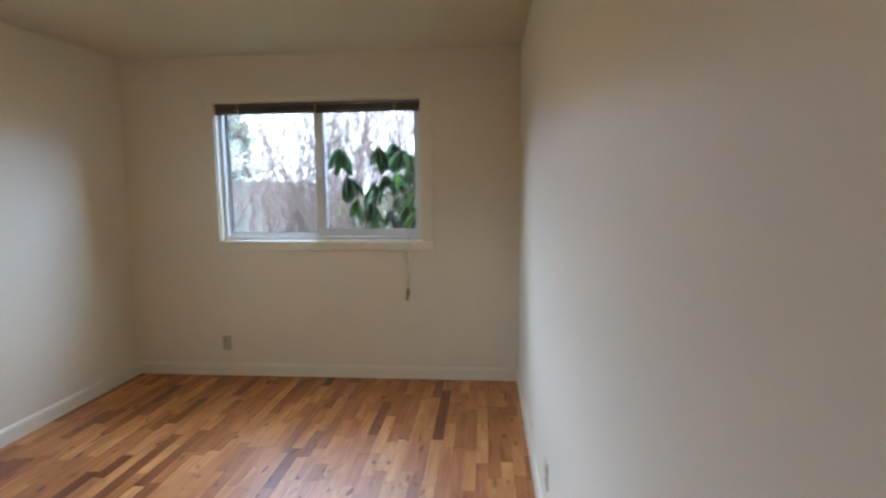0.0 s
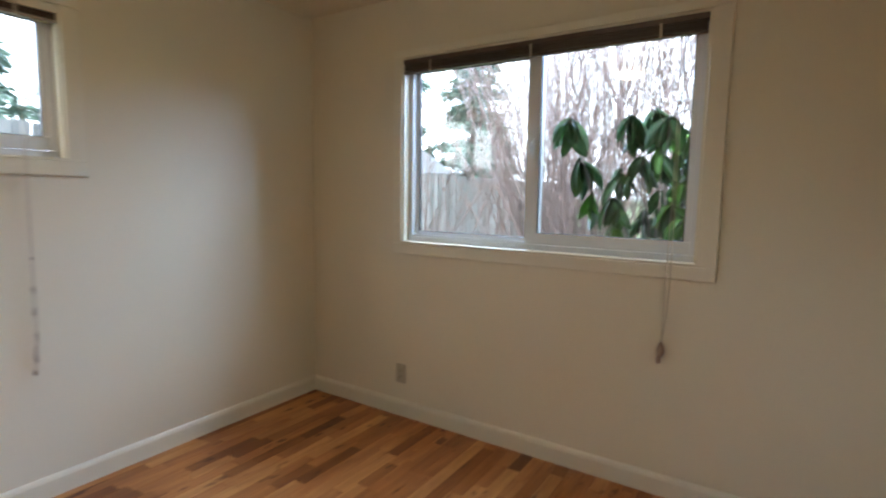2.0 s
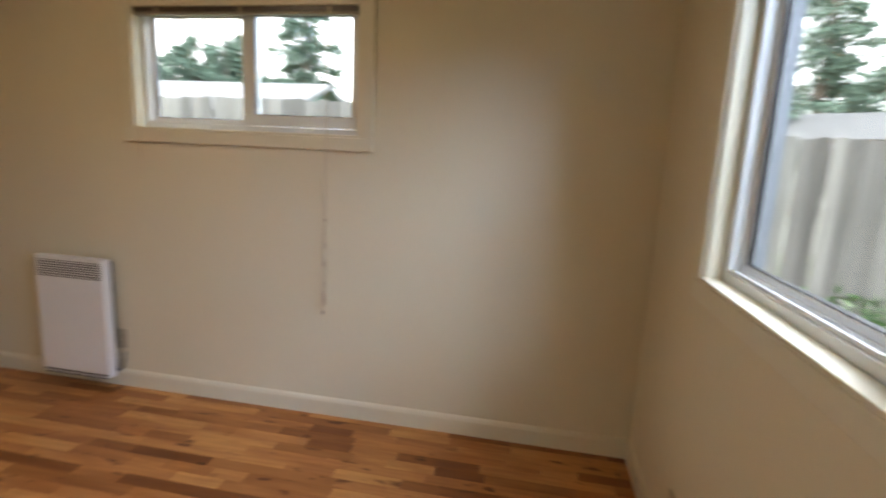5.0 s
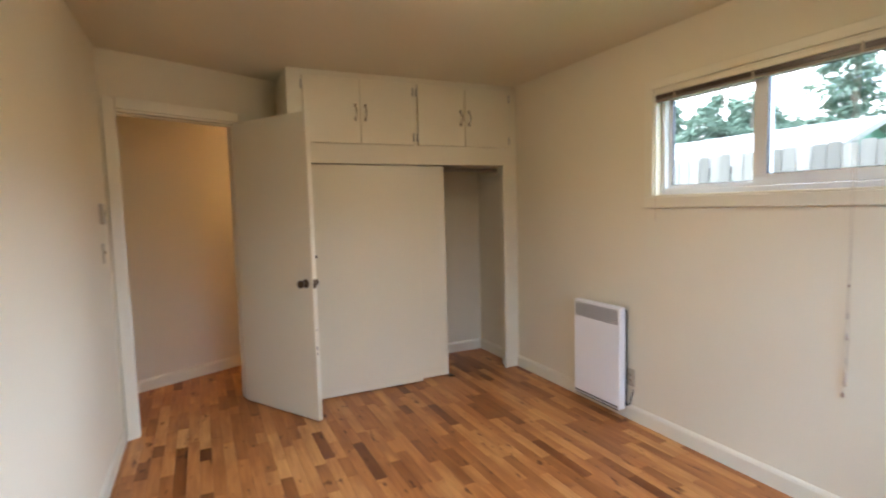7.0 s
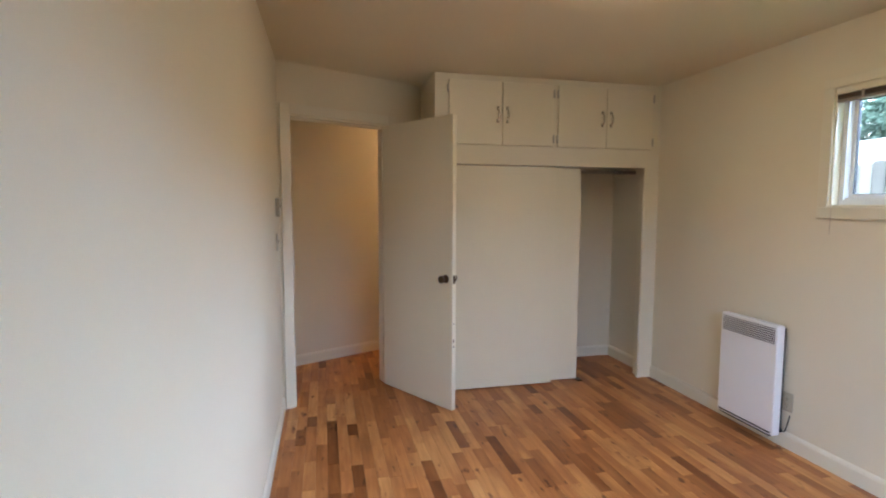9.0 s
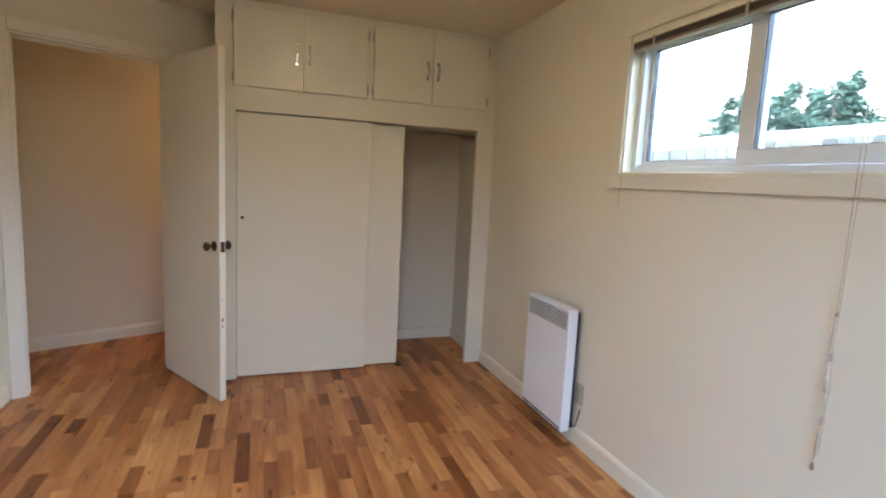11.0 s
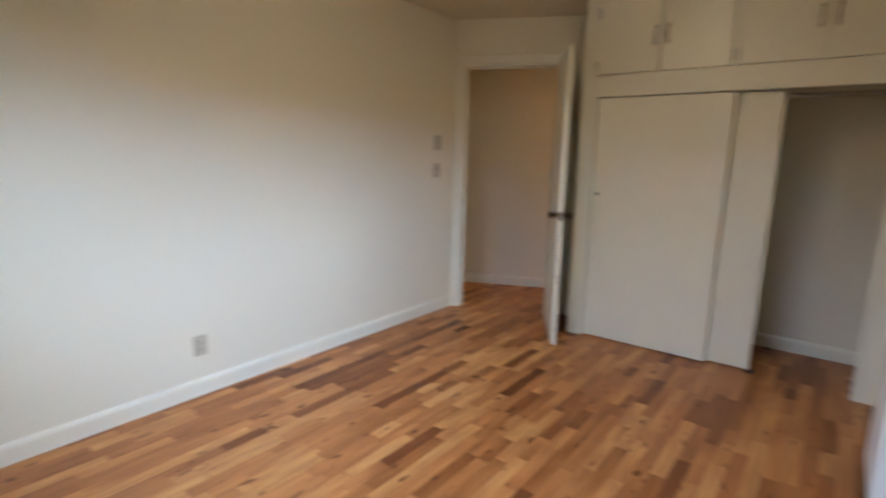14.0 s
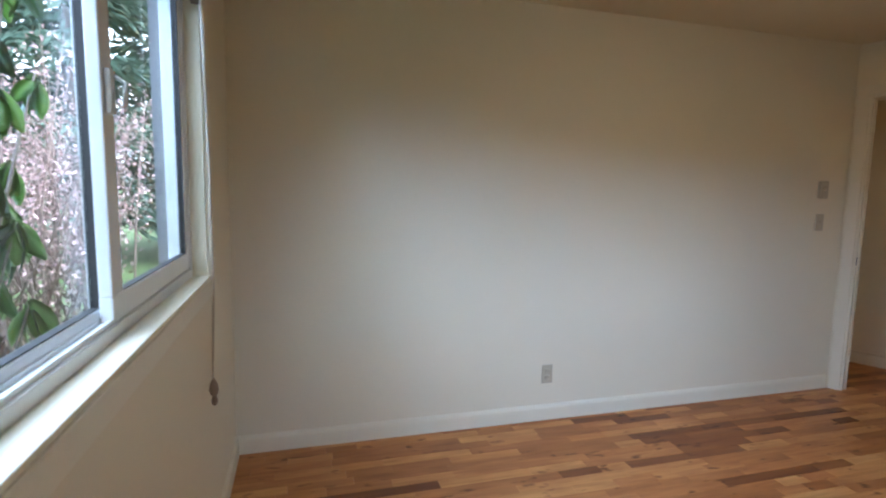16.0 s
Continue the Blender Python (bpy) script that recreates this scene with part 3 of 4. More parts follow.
part("paint_chip", bm, M_TASSEL, door, "bare wood where the paint has chipped")

# ---- the panel heater ----
heater = thing("panel_heater", "white electric panel heater fixed to the wall", "heater", pose(0, 0.853, 0.072))
HW, HH = 0.434, 0.664
part("casing", box(0.044, 0.098, 0.0, HW, 0.0, HH, 0.007), M_HEAT, heater, "white enamelled heater casing")
part("back_plate", box(0.022, 0.046, 0.012, HW - 0.012, 0.015, HH - 0.02, 0.003), M_DARK, heater, "dark metal back plate")
part("bracket", box(0.0, 0.022, 0.06, 0.09, 0.08, HH - 0.08), M_STEEL, heater)
part("bracket", box(0.0, 0.022, HW - 0.09, HW - 0.06, 0.08, HH - 0.08), M_STEEL, heater)
part("vent_recess", box(0.0972, 0.0984, 0.018, HW - 0.018, HH - 0.112, HH - 0.020), M_DARK, heater, "dark air outlet")
for k in range(7):
    z = HH - 0.106 + k * 0.0128
    part("slat", box(0.0982, 0.1012, 0.018, HW - 0.018, z, z + 0.0052), M_HEAT, heater)
part("lower_slot", box(0.0972, 0.0992, 0.014, HW - 0.014, 0.012, 0.021), M_DARK, heater, "dark slot along the foot")
part("lower_inlet", box(0.050, 0.096, 0.02, HW - 0.02, -0.006, 0.001), M_DARK, heater)
part("thermostat_dial", lathe([(0.009, 0.0), (0.009, 0.012), (0.007, 0.014)], 16, "y"), M_DARK, heater, "dark thermostat dial", pose(0.034, HW - 0.013, 0.035))
part("flex", tube(bmesh.new(), [(0.04, HW - 0.01, 0.02), (0.02, HW + 0.012, 0.03), (0.012, HW + 0.02, 0.08), (0.010, HW + 0.03, 0.13)], 0.0035, 8), M_DARK, heater, "dark supply flex")


def outlet(m, label):
    """A duplex outlet plate; local y points into the room."""
    ob = thing("wall_outlet", label, "outlet", m)
    part("cover_plate", box(-0.035, 0.035, 0.0, 0.006, -0.057, 0.057, 0.0025), M_PLATE, ob)
    for z in (-0.02, 0.02):
        r = part("receptacle", box(-0.016, 0.016, 0.005, 0.009, z - 0.0135, z + 0.0135, 0.003), M_PLATE, ob)
        for x in (-0.006, 0.006):
            part("slot", box(x - 0.0012, x + 0.0012, 0.0085, 0.0095, z - 0.002, z + 0.007), M_DARK, r)
        part("slot", box(-0.002, 0.002, 0.0085, 0.0095, z - 0.010, z - 0.006), M_DARK, r)
    part("screw", lathe([(0.003, 0), (0.003, 0.001)], 10, "y"), M_STEEL, ob, "", pose(0, 0.006, 0))
    return ob


outlet(pose(0.725, L, 0.255, 0, 0, 180), "ivory duplex outlet low on the window wall")
outlet(pose(W, 2.290, 0.283, 0, 0, 90), "ivory duplex outlet low on the bare wall")
outlet(pose(0, 1.290, 0.277, 0, 0, -90), "ivory duplex outlet beside the panel heater")

sw = thing("light_switch", "ivory toggle light switch beside the doorway", "switch", pose(W, 0.272, 1.19, 0, 0, 90))
part("cover_plate", box(-0.035, 0.035, 0.0, 0.006, -0.057, 0.057, 0.0025), M_PLATE, sw)
part("toggle", box(-0.005, 0.005, 0.004, 0.016, -0.004, 0.014, 0.002), M_PLATE, sw)
th = thing("thermostat", "ivory wall thermostat above the light switch", "thermostat", pose(W, 0.277, 1.411, 0, 0, 90))
part("cover", box(-0.036, 0.036, 0.0, 0.024, -0.058, 0.058, 0.005), M_PLATE, th)
part("dial", lathe([(0.014, 0.0), (0.014, 0.007), (0.011, 0.009)], 18, "y"), M_PLATE, th, "", pose(0, 0.0235, 0.01))

# ---- lamps ----
lamp = thing("ceiling_light", "round white glass ceiling light, switched on", "lamp", pose(1.37, 1.79, H))
part("canopy", lathe([(0.10, 0.0), (0.10, -0.014), (0.095, -0.018)], 28), M_TRIM, lamp, "white metal canopy")
part("shade", lathe([(0.11, -0.014), (0.115, -0.020), (0.106, -0.034), (0.08, -0.046), (0.04, -0.052), (0.005, -0.053)], 28), M_LAMP, lamp, "white glass dome")
hall_lamp = thing("hall_ceiling_light", "warm glass ceiling light in the hall", "lamp", SLANT @ pose(2.15, 0.5, H))
part("canopy", lathe([(0.08, 0.0), (0.08, -0.014), (0.075, -0.018)], 24), M_TRIM, hall_lamp)
part("shade", lathe([(0.09, -0.016), (0.10, -0.026), (0.09, -0.048), (0.06, -0.066), (0.005, -0.075)], 24), M_HALL_LAMP, hall_lamp, "warm glowing glass dome")

# ---- outside: lawn, fence, neighbours, shrubs and trees ----
bm = bmesh.new()
bx(bm, -300, 300, -300, 300, -0.4, -0.3)
setting("ground", bm, M_GRASS, "green lawn around the house", "ground")


def scatter(name, spots, size, material, parent, seed, shape="leaf", label=""):
    """Many small blades or petals, one at each spot (place, heading), joined into one part."""
    r = random.Random(seed)
    verts, faces = [], []
    for p, d in spots:
        p, d = Vector(p), Vector(d).normalized()
        s = d.orthogonal().normalized()
        s = (Matrix.Rotation(r.uniform(0, 6.28), 3, d) @ s)
        n = d.cross(s)
        q = size * r.uniform(0.6, 1.25)
        w = q * {"leaf": 0.5, "needle": 0.26, "blade": 0.16}[shape]
        k = len(verts)
        verts += [p, p + d * q * 0.45 + s * w * 0.5 + n * w * 0.1, p + d * q - n * w * 0.2, p + d * q * 0.45 - s * w * 0.5 + n * w * 0.1]
        faces += [(k, k + 1, k + 2), (k, k + 2, k + 3)]
    me = bpy.data.meshes.new(name)
    me.from_pydata(verts, [], faces)
    me.materials.append(material)
    ob = tagged(new(name, me), label)
    ob.parent = parent
    ob["kind"] = "stuff"
    return ob


def conifer(h, r, seed, label, m, droop=0.25):
    g = random.Random(seed)
    ob = thing("conifer", label, "tree", m, "trees behind the fences")
    part("trunk", tube(bmesh.new(), [(0, 0, -0.3), (0.03 * h * 0.1, 0, h * 0.4), (0, 0.02, h * 0.97)], [0.022 * h, 0.016 * h, 0.003 * h], 8), M_BARK, ob)
    limbs, spots = bmesh.new(), []
    n = int(h * 9)
    for k in range(n):
        f = (k + g.random()) / n
        z = h * (0.08 + 0.90 * f)
        a = g.uniform(0, 6.28)
        reach = r * (1 - f) ** 0.8 * g.uniform(0.65, 1.12) + 0.12
        tip = Vector((reach * math.cos(a), reach * math.sin(a), z - droop * reach + 0.15 * g.random()))
        root = Vector((0, 0, z))
        if k % 2 == 0:
            tube(limbs, [root, root.lerp(tip, 0.5) + Vector((0, 0, 0.05)), tip], [0.03, 0.018, 0.006], 4)
        for j in range(int(34 + 80 * reach)):
            q = g.random() ** 0.7
            c = root.lerp(tip, q)
            side = Vector((-math.sin(a), math.cos(a), 0)) * g.gauss(0, 0.16 * reach + 0.05)
            spots.append((c + side + Vector((0, 0, g.gauss(-0.05, 0.09))), Vector((math.cos(a), math.sin(a), -0.5)) + Vector((g.gauss(0, 0.6), g.gauss(0, 0.6), g.gauss(0, 0.4)))))
    part("limbs", limbs, M_BARK, ob)["kind"] = "stuff"
    scatter("crown", spots, 0.34, M_NEEDLE, ob, seed, "needle", "dense dark green needles")
    return ob


tree = conifer(9.5, 2.4, 3, "tall dark green conifer behind the fence", pose(-19, -6.8, 0))
for x, y, s, a in ((-22, -3.8, 1.0, 300), (-12.5, 8.2, 0.75, 40), (-21, 14, 1.15, 130), (-13, 20.5, 1.25, 200), (-10.2, 24, 1.1, 310), (-17, 24, 1.3, 20), (13, 8.2, 1.1, 75), (11.5, 11.5, 1.1, 222), (16, 6.5, 1.2, 10)):
    copy_thing(tree, pose(x, y, 0, 0, 0, a) @ Matrix.Scale(s, 4))
tree = conifer(5.6, 3.1, 8, "broad bushy green conifer behind the fence", pose(-17.2, -9.4, 0), 0.1)
for x, y, s, a in ((-18.5, -14.5, 1.1, 60), (-17.6, -10.9, 1.06, 200), (-18.2, -12.4, 1.0, 330), (-21, -11.5, 1.2, 100), (-15.0, 2.8, 1.0, 140), (-17, 6.5, 1.2, 250), (-13.2, 12.2, 0.9, 15)):
    copy_thing(tree, pose(x, y, 0, 0, 0, a) @ Matrix.Scale(s, 4))


def fence(name, x, y0, y1, top, seed):
    g = random.Random(seed)
    ob = thing(name, "weathered grey cedar board fence", "fence")
    shapes = []
    for k in range(4):
        h = top + (0.0, 0.012, -0.014, 0.006)[k]
        bm = bmesh.new()
        c = 0.018
        pts = [(-0.068, -0.27), (0.068, -0.27), (0.068, h - c), (0.068 - c, h), (-0.068 + c, h), (-0.068, h - c)]
        a, b = [bm.verts.new((0.009, p, q)) for p, q in pts], [bm.verts.new((-0.009, p, q)) for p, q in pts]
        bm.faces.new(a), bm.faces.new(list(reversed(b)))
        for i in range(6):
            bm.faces.new((a[i], b[i], b[(i + 1) % 6], a[(i + 1) % 6]))
        bmesh.ops.recalc_face_normals(bm, faces=bm.faces)
        shapes.append(mesh_of("board", bm, M_FENCE))
    y = y0
    while y < y1:
        b = new("board", g.choice(shapes))
        b.parent = ob
        b.matrix_local = pose(x + g.uniform(-0.004, 0.004), y, g.uniform(-0.012, 0.012), 0, g.uniform(-0.4, 0.4), g.uniform(-1, 1))
        y += 0.142 + g.uniform(0.001, 0.008)
    for z in (0.1, top * 0.55, top - 0.22):
        part("rail", box(x - 0.06, x - 0.012, y0, y1, z, z + 0.085), M_FENCE, ob)
    y = y0
    while y < y1:
        part("post", box(x - 0.15, x - 0.062, y, y + 0.09, -0.3, top - 0.05), M_FENCE, ob)
        y += 2.4
    return ob


fence("board_fence", -3.35, -9.0, 5.0, 1.93, 5)
fence("board_fence", -3.45, 5.05, 19.0, 1.72, 6)


def house(m, length, depth, wall_h, ridge_h, label, roofing):
    ob = thing("house", label, "house", m)
    part("wall", box(0, depth, 0, length, -0.3, wall_h), M_SIDING, ob)
    bm = bmesh.new()
    e, th = 0.45, 0.14
    for side in (0, 1):
        xs = (-e, depth / 2) if side == 0 else (depth + e, depth / 2)
        zs = (wall_h - e * 0.35, ridge_h)
        v = [bm.verts.new((x, y, z + d)) for d in (0, th) for x, z in zip(xs, zs) for y in (-e, length + e)]
        for f in ((0, 1, 3, 2), (4, 6, 7, 5), (0, 2, 6, 4), (1, 5, 7, 3), (0, 4, 5, 1), (2, 3, 7, 6)):
            bm.faces.new([v[i] for i in f])
    bmesh.ops.recalc_face_normals(bm, faces=bm.faces)
    part("roof", bm, roofing, ob, "shingled gable roof")
    for y in (0.0, length):
        bm = bmesh.new()
        a = [bm.verts.new(p) for p in ((0, y - 0.02, wall_h), (depth, y - 0.02, wall_h), (depth / 2, y - 0.02, ridge_h))]
        b = [bm.verts.new(p) for p in ((0, y + 0.02, wall_h), (depth, y + 0.02, wall_h), (depth / 2, y + 0.02, ridge_h))]
        bm.faces.new(a), bm.faces.new(list(reversed(b)))
        for i in range(3):
            bm.faces.new((a[i], b[i], b[(i + 1) % 3], a[(i + 1) % 3]))
        bmesh.ops.recalc_face_normals(bm, faces=bm.faces)
        part("gable", bm, M_TEAL, ob, "dark green painted gable")
    bm = bmesh.new()
    for k in range(int(length / 0.9)):
        bx(bm, depth * 0.30, depth * 0.30 + 0.25, 0.5 + 0.9 * k, 0.72 + 0.9 * k, ridge_h - 0.62, ridge_h - 0.40, 0.03)
    part("roof_vent", bm, M_ROOF_DARK, ob)["kind"] = "stuff"
    bm = bmesh.new()
    bx(bm, depth - 0.01, depth + 0.05, length * 0.3, length * 0.3 + 1.4, 0.9, 2.1, 0.01)
    part("window", bm, M_DARK, ob, "dark window")
    return ob


house(pose(-15.5, -14.3, 0), 11.0, 6.0, 2.05, 3.18, "neighbour's low house with a pale gable roof", M_ROOF)
house(pose(-16.0, 10.5, 0, 0, 0, -38), 9.0, 6.0, 1.9, 2.75, "low grey-roofed house beyond the fence", M_ROOF_DARK)


def bare_shrub(x, y, height, spread, stems, seed, label):
    g = random.Random(seed)
    ob = thing("bare_shrub", label, "shrub", pose(x, y, -0.3), "bare shrubs at the window")
    wood, twigs = bmesh.new(), bmesh.new()
    for k in range(stems):
        a = g.uniform(0, 6.28)
        lean = spread * g.random() ** 0.7
        base = Vector((0.16 * g.gauss(0, 1), 0.16 * g.gauss(0, 1), 0))
        tip = base + Vector((lean * math.cos(a), lean * math.sin(a), height * g.uniform(0.65, 1.0)))
        bow = Vector((g.gauss(0, 0.12), g.gauss(0, 0.12), 0.1))
        pts = [base, base.lerp(tip, 0.3) - Vector((math.cos(a), math.sin(a), 0)) * lean * 0.12 + bow, base.lerp(tip, 0.65) + bow * 0.6, tip]
        r0 = g.uniform(0.005, 0.013)
        tube(wood, pts, [r0, r0 * 0.8, r0 * 0.5, r0 * 0.15], 5)
        for j in range(g.randint(5, 8)):
            f = g.uniform(0.25, 0.95)
            i = min(int(f * 3), 2)
            p = pts[i].lerp(pts[i + 1], f * 3 - i)
            d = (tip - base).normalized() + Vector((g.gauss(0, 0.45), g.gauss(0, 0.45), g.gauss(0.1, 0.2)))
            n = g.uniform(0.3, 0.9)
            q = p + d.normalized() * n
            mid = p.lerp(q, 0.5) + Vector((g.gauss(0, 0.03), g.gauss(0, 0.03), 0.02))
            tube(twigs, [p, mid, q], [r0 * 0.45, r0 * 0.32, 0.0012], 4)
            for _ in range(3):
                s = p.lerp(q, g.uniform(0.3, 0.95))
                e = s + (d.normalized() + Vector((g.gauss(0, 0.6), g.gauss(0, 0.6), g.gauss(0, 0.35)))).normalized() * g.uniform(0.12, 0.38)
                tube(twigs, [s, s.lerp(e, 0.5) + Vector((g.gauss(0, 0.012), g.gauss(0, 0.012), 0)), e], [0.0026, 0.002, 0.0008], 3)
    part("stems", wood, M_TWIG, ob, "many thin grey-brown stems")
    part("twigs", twigs, M_TWIG, ob, "fine bare twigs")["kind"] = "stuff"
    return ob


bare_shrub(0.35, 7.2, 4.3, 1.5, 92, 21, "leafless multi-stemmed shrub outside the window")
bare_shrub(1.15, 6.3, 4.2, 1.3, 92, 22, "leafless multi-stemmed shrub outside the window")
bare_shrub(1.95, 6.9, 4.4, 1.3, 90, 23, "leafless multi-stemmed shrub outside the window")
bare_shrub(2.9, 7.6, 4.2, 1.3, 76, 24, "leafless multi-stemmed shrub outside the window")
bare_shrub(-0.95, 6.9, 3.0, 1.1, 22, 26, "leafless multi-stemmed shrub outside the window")
bare_shrub(-0.8, 8.6, 4.0, 1.4, 30, 25, "leafless multi-stemmed shrub outside the window")


def leaf_mesh(length, width, material):
    """A long drooping leaf, folded along its rib, its tip curling down."""
    bm = bmesh.new()
    rows = []
    for k in range(7):
        f = k / 6
        w = width * (math.sin(math.pi * min(1, f * 0.92 + 0.05)) ** 0.75) * 0.5
        y, z = length * f * (1 - 0.12 * f), -length * 0.28 * f * f
        rows.append([bm.verts.new((s * w, y, z + abs(s) * w * 0.30)) for s in (-1, 0, 1)])
    for a, b in zip(rows, rows[1:]):
        for i in range(2):
            f = bm.faces.new((a[i], a[i + 1], b[i + 1], b[i]))
            f.smooth = True
    bmesh.ops.solidify(bm, geom=bm.faces[:], thickness=0.0012)
    return mesh_of("leaf", bm, material)


rhodo = thing("rhododendron", "glossy dark green rhododendron with drooping leaves at the window", "shrub", pose(2.15, 4.78, -0.3))
g = random.Random(31)
big = [leaf_mesh(n, w, M_LEAF) for n, w in ((0.20, 0.072), (0.225, 0.080), (0.18, 0.066))]
young = [leaf_mesh(n, w, M_YOUNG) for n, w in ((0.15, 0.056), (0.17, 0.062))]
branches = bmesh.new()
heads = []
for hx, hz, fresh in ((-0.66, 2.04, 0), (-0.60, 1.82, 0), (-0.36, 2.06, 0), (-0.25, 2.10, 0), (-0.14, 2.05, 0), (-0.27, 1.82, 0), (-0.42, 1.60, 0), (-0.20, 1.64, 0), (-0.53, 1.62, 1), (-0.05, 1.97, 1),
                      (-0.07, 1.72, 1), (-0.04, 1.50, 1), (-0.13, 1.42, 0), (-0.34, 1.38, 0), (-0.40, 1.76, 0), (-0.30, 1.52, 0), (-0.24, 1.36, 0), (-0.16, 1.86, 1), (-0.46, 1.46, 1), (0.10, 2.14, 0), (0.22, 1.96, 1), (0.16, 1.70, 0), (0.32, 2.20, 0), (0.40, 1.84, 0), (0.30, 1.52, 1),
                      (0.52, 2.08, 0), (0.60, 1.74, 0), (0.50, 1.46, 0), (0.72, 1.96, 1), (0.76, 1.58, 0), (0.05, 1.25, 0), (0.35, 1.22, 1), (0.66, 1.25, 0), (-0.5, 1.15, 0), (0.2, 2.36, 1), (0.48, 2.42, 0), (0.0, 2.18, 1), (0.06, 1.86, 1), (-0.10, 1.58, 1), (0.14, 1.40, 1), (0.02, 1.38, 1), (-0.22, 1.26, 1)):
    heads.append((hx, g.uniform(-0.18, 0.2), hz, 1 if hx > -0.13 else fresh))
heads += [(-0.11 - 0.05 * (k % 2), 0.25 + 0.08 * (k % 3), 1.30 + 0.105 * k, 1) for k in range(8)]
for hx, hy, hz, fresh in heads:
    base = Vector((0.25 * hx, 0.15 + 0.2 * hy, 0))
    tip = Vector((hx, hy, hz))
    tube(branches, [base, base.lerp(tip, 0.45) + Vector((g.gauss(0, 0.06), g.gauss(0, 0.06), -0.05)), base.lerp(tip, 0.8) + Vector((g.gauss(0, 0.03), 0.02, 0)), tip], [0.013, 0.009, 0.006, 0.004], 6)
    turn = g.uniform(0, 360)
    for k in range(g.randint(6, 9)):
        ob = new("leaf", g.choice(young if fresh and g.random() < 0.7 else big))
        ob.parent = rhodo
        ob.matrix_local = Matrix.Translation(tip + Vector((0, 0, g.uniform(-0.03, 0.02)))) @ Euler((radians(g.uniform(-84, -44)), radians(g.uniform(-35, 35)), radians(turn + k * 137.5)), "XYZ").to_matrix().to_4x4()
part("branches", branches, M_BARK, rhodo, "thin brown branches")


def blossom_shrub(m, height, r, seed, label):
    g = random.Random(seed)
    ob = thing("flowering_shrub", label, "shrub", m)
    wood, petals, leaves = bmesh.new(), [], []
    for k in range(70):
        a, lean = g.uniform(0, 6.28), r * g.random() ** 0.6
        tip = Vector((lean * math.cos(a), lean * math.sin(a), height * g.uniform(0.6, 1.0) * (1 - 0.25 * (lean / r) ** 2)))
        base = Vector((0.3 * g.gauss(0, 1), 0.3 * g.gauss(0, 1), 0))
        mid = base.lerp(tip, 0.5) + Vector((g.gauss(0, 0.1), g.gauss(0, 0.1), 0.1))
        tube(wood, [base, mid, tip], [0.014, 0.009, 0.002], 4)
        for _ in range(150):
            f = g.random() ** 0.6
            c = (mid.lerp(tip, f * 2 - 1) if f > 0.5 else base.lerp(mid, f * 2)) + Vector((g.gauss(0, 0.10), g.gauss(0, 0.10), g.gauss(0, 0.06)))
            (petals if f > 0.42 and g.random() < 0.8 else leaves).append((c, (g.gauss(0, 1), g.gauss(0, 1), g.gauss(0.3, 1))))
    part("stems", wood, M_TWIG, ob)
    scatter("blossoms", petals, 0.040, M_PINK, ob, seed, "leaf", "small pale pink blossoms")
    scatter("leaves", leaves, 0.045, M_TWIG, ob, seed + 1, "leaf", "small brown buds")
    return ob


blossom_shrub(pose(5.0, 5.7, -0.3), 3.1, 1.15, 41, "tall shrub covered in pale pink blossom")
blossom_shrub(pose(6.6, 7.2, -0.3), 3.0, 1.3, 42, "broad shrub covered in pale pink blossom")

g = random.Random(51)
bed = thing("low_planting", "low leafy plants along the foot of the fence", "plants", pose(-3.0, 9.0, -0.3))
bed["kind"] = "stuff"
scatter("leaves", [((g.uniform(-0.25, 0.7) * g.random(), g.uniform(-4.5, 8), 0.55 * g.random() ** 1.4), (g.gauss(0, 1), g.gauss(0, 1), g.gauss(0.6, 0.6))) for _ in range(7000)], 0.10, M_LEAF, bed, 52)
grass = thing("grass_blades", "uneven blades of lawn grass near the house", "grass", pose(0, 0, -0.3))
grass["kind"] = "stuff"
scatter("blades", [((g.uniform(-3.2, 7.5), 4.4 + 8.5 * g.random(), 0.0), (g.gauss(0, 0.35), g.gauss(0, 0.35), 1)) for _ in range(26000)], 0.10, M_YOUNG, grass, 53, "blade")

# ---- the oak strip floor, strip by strip ----
rng = random.Random(11)
STRIP, GAP = 0.0635, 0.0004
floor_ob = bpy.data.objects["floor"]


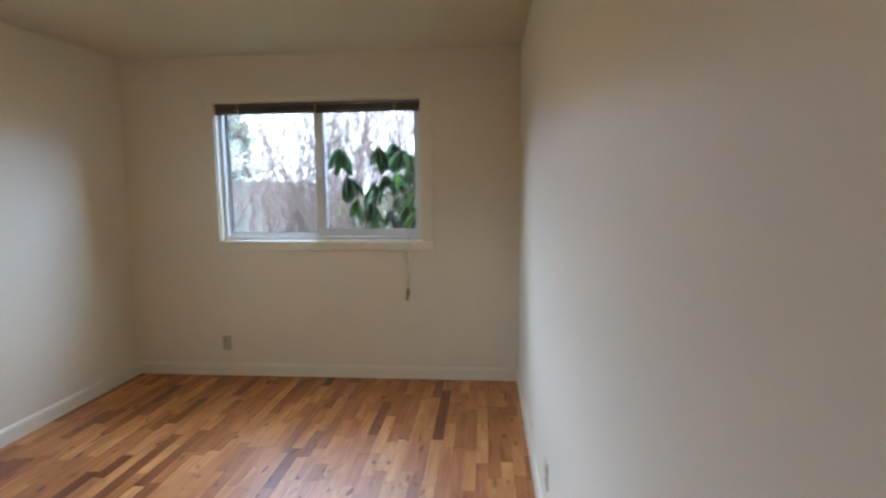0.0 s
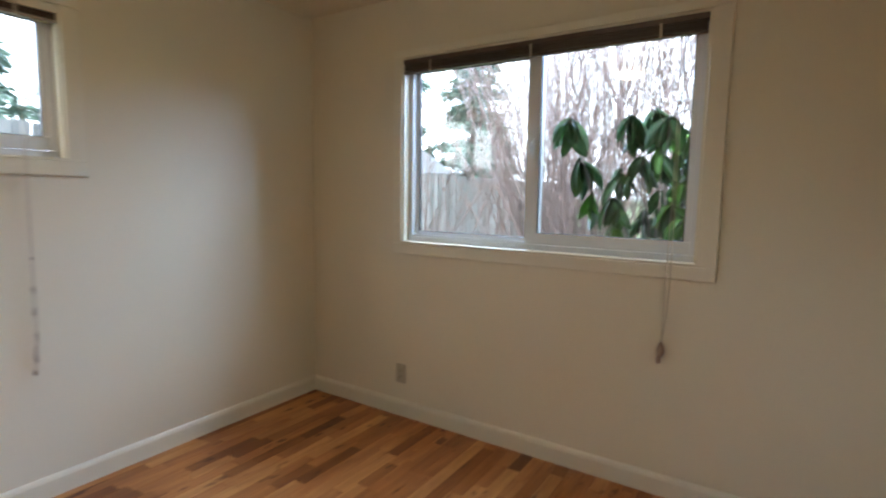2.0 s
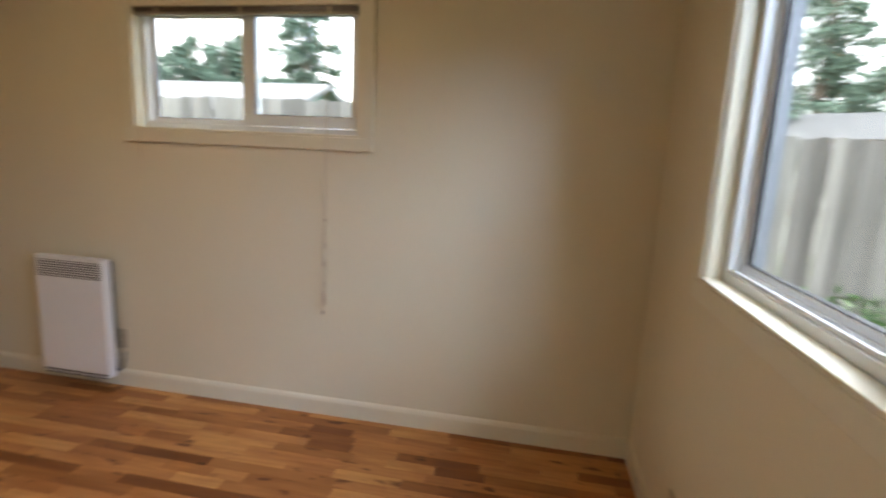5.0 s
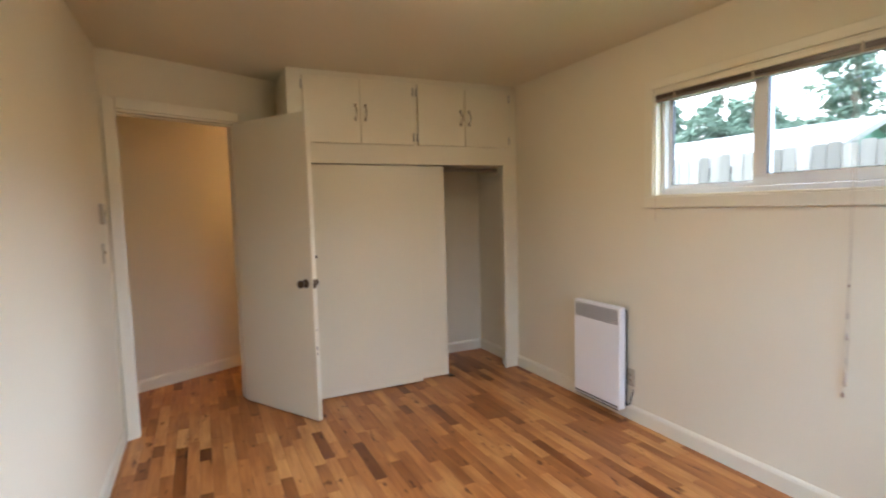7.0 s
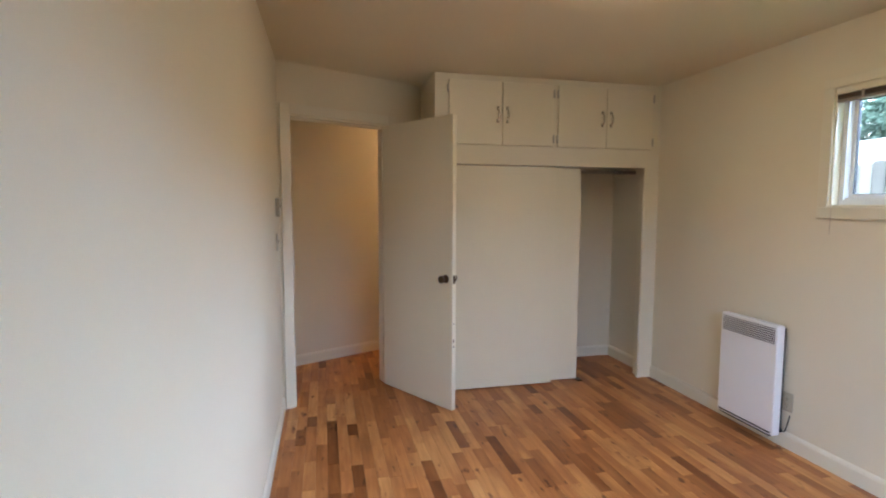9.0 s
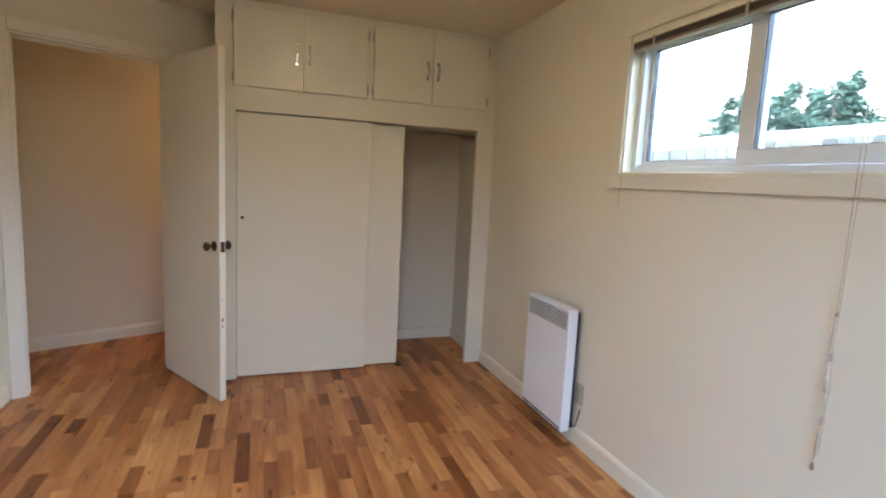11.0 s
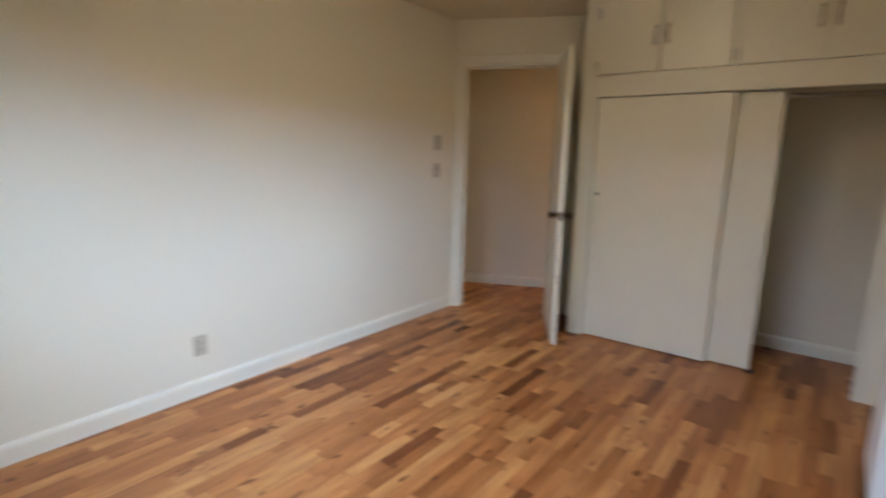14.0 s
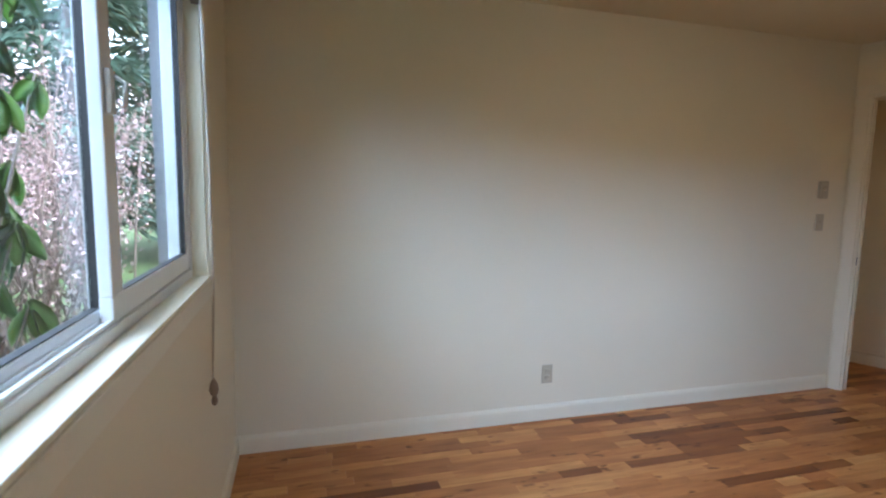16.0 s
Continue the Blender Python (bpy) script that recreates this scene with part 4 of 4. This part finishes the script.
def plank_mesh(length):
    x, y, b = STRIP / 2 - GAP / 2, length / 2 - GAP / 2, 0.0006
    low = [(-x, -y, -0.018), (x, -y, -0.018), (x, y, -0.018), (-x, y, -0.018)]
    mid = [(-x, -y, -b), (x, -y, -b), (x, y, -b), (-x, y, -b)]
    top = [(-x + b, -y + b, 0), (x - b, -y + b, 0), (x - b, y - b, 0), (-x + b, y - b, 0)]
    faces = [(8, 9, 10, 11)]
    for k in range(4):
        j = (k + 1) % 4
        faces += [(k, j, 4 + j, 4 + k), (4 + k, 4 + j, 8 + j, 8 + k)]
    return low + mid + top, faces


def behind(cx, d):
    """How far along the door wall, and at which y, a strip meets the line d behind that wall."""
    s = (cx - W + d * ALONG.y) / ALONG.x
    return s, CORNER.y + s * ALONG.y + d * ALONG.x


cells = []
x = -0.01
while x < W + 1.0:
    cx = x + STRIP / 2
    s, y = behind(cx, 0.95)
    end = L - 0.002 if cx < W + 0.03 else behind(cx, 0.05)[1]
    first = True
    while y < end - 0.01 and s > -0.95:
        n = rng.choice((0.16, 0.22, 0.22, 0.30, 0.30, 0.38, 0.38, 0.46, 0.58, 0.72))
        if first:
            n = rng.choice((0.1, 0.2, 0.3, 0.4))
            first = False
        n = min(n, end - y)
        cells.append((cx, y + n / 2, round(n, 4), rng.random()))
        y += n
    x += STRIP
cells.sort(key=lambda c: (c[0] - 1.5) ** 2 + (c[1] - 1.75) ** 2)
lengths = {}
for cx, cy, n, lift in cells[:300]:
    if n not in lengths:
        v, f = plank_mesh(n)
        me = bpy.data.meshes.new("plank")
        me.from_pydata(v, [], f)
        me.materials.append(M_OAK)
        lengths[n] = me
    p = new("plank", lengths[n])
    p.parent = floor_ob
    p.location = (cx, cy, -0.0006 * lift)
verts, faces = [], []
for cx, cy, n, lift in cells[300:]:
    v, f = plank_mesh(n)
    k = len(verts)
    verts += [(a + cx, b + cy, c - 0.0006 * lift) for a, b, c in v]
    faces += [tuple(i + k for i in q) for q in f]
me = bpy.data.meshes.new("outer_planks")
me.from_pydata(verts, [], faces)
me.materials.append(M_OAK)
rest = tagged(new("outer_planks", me), "varnished oak floor strips further out", kind="stuff")
rest.parent = floor_ob
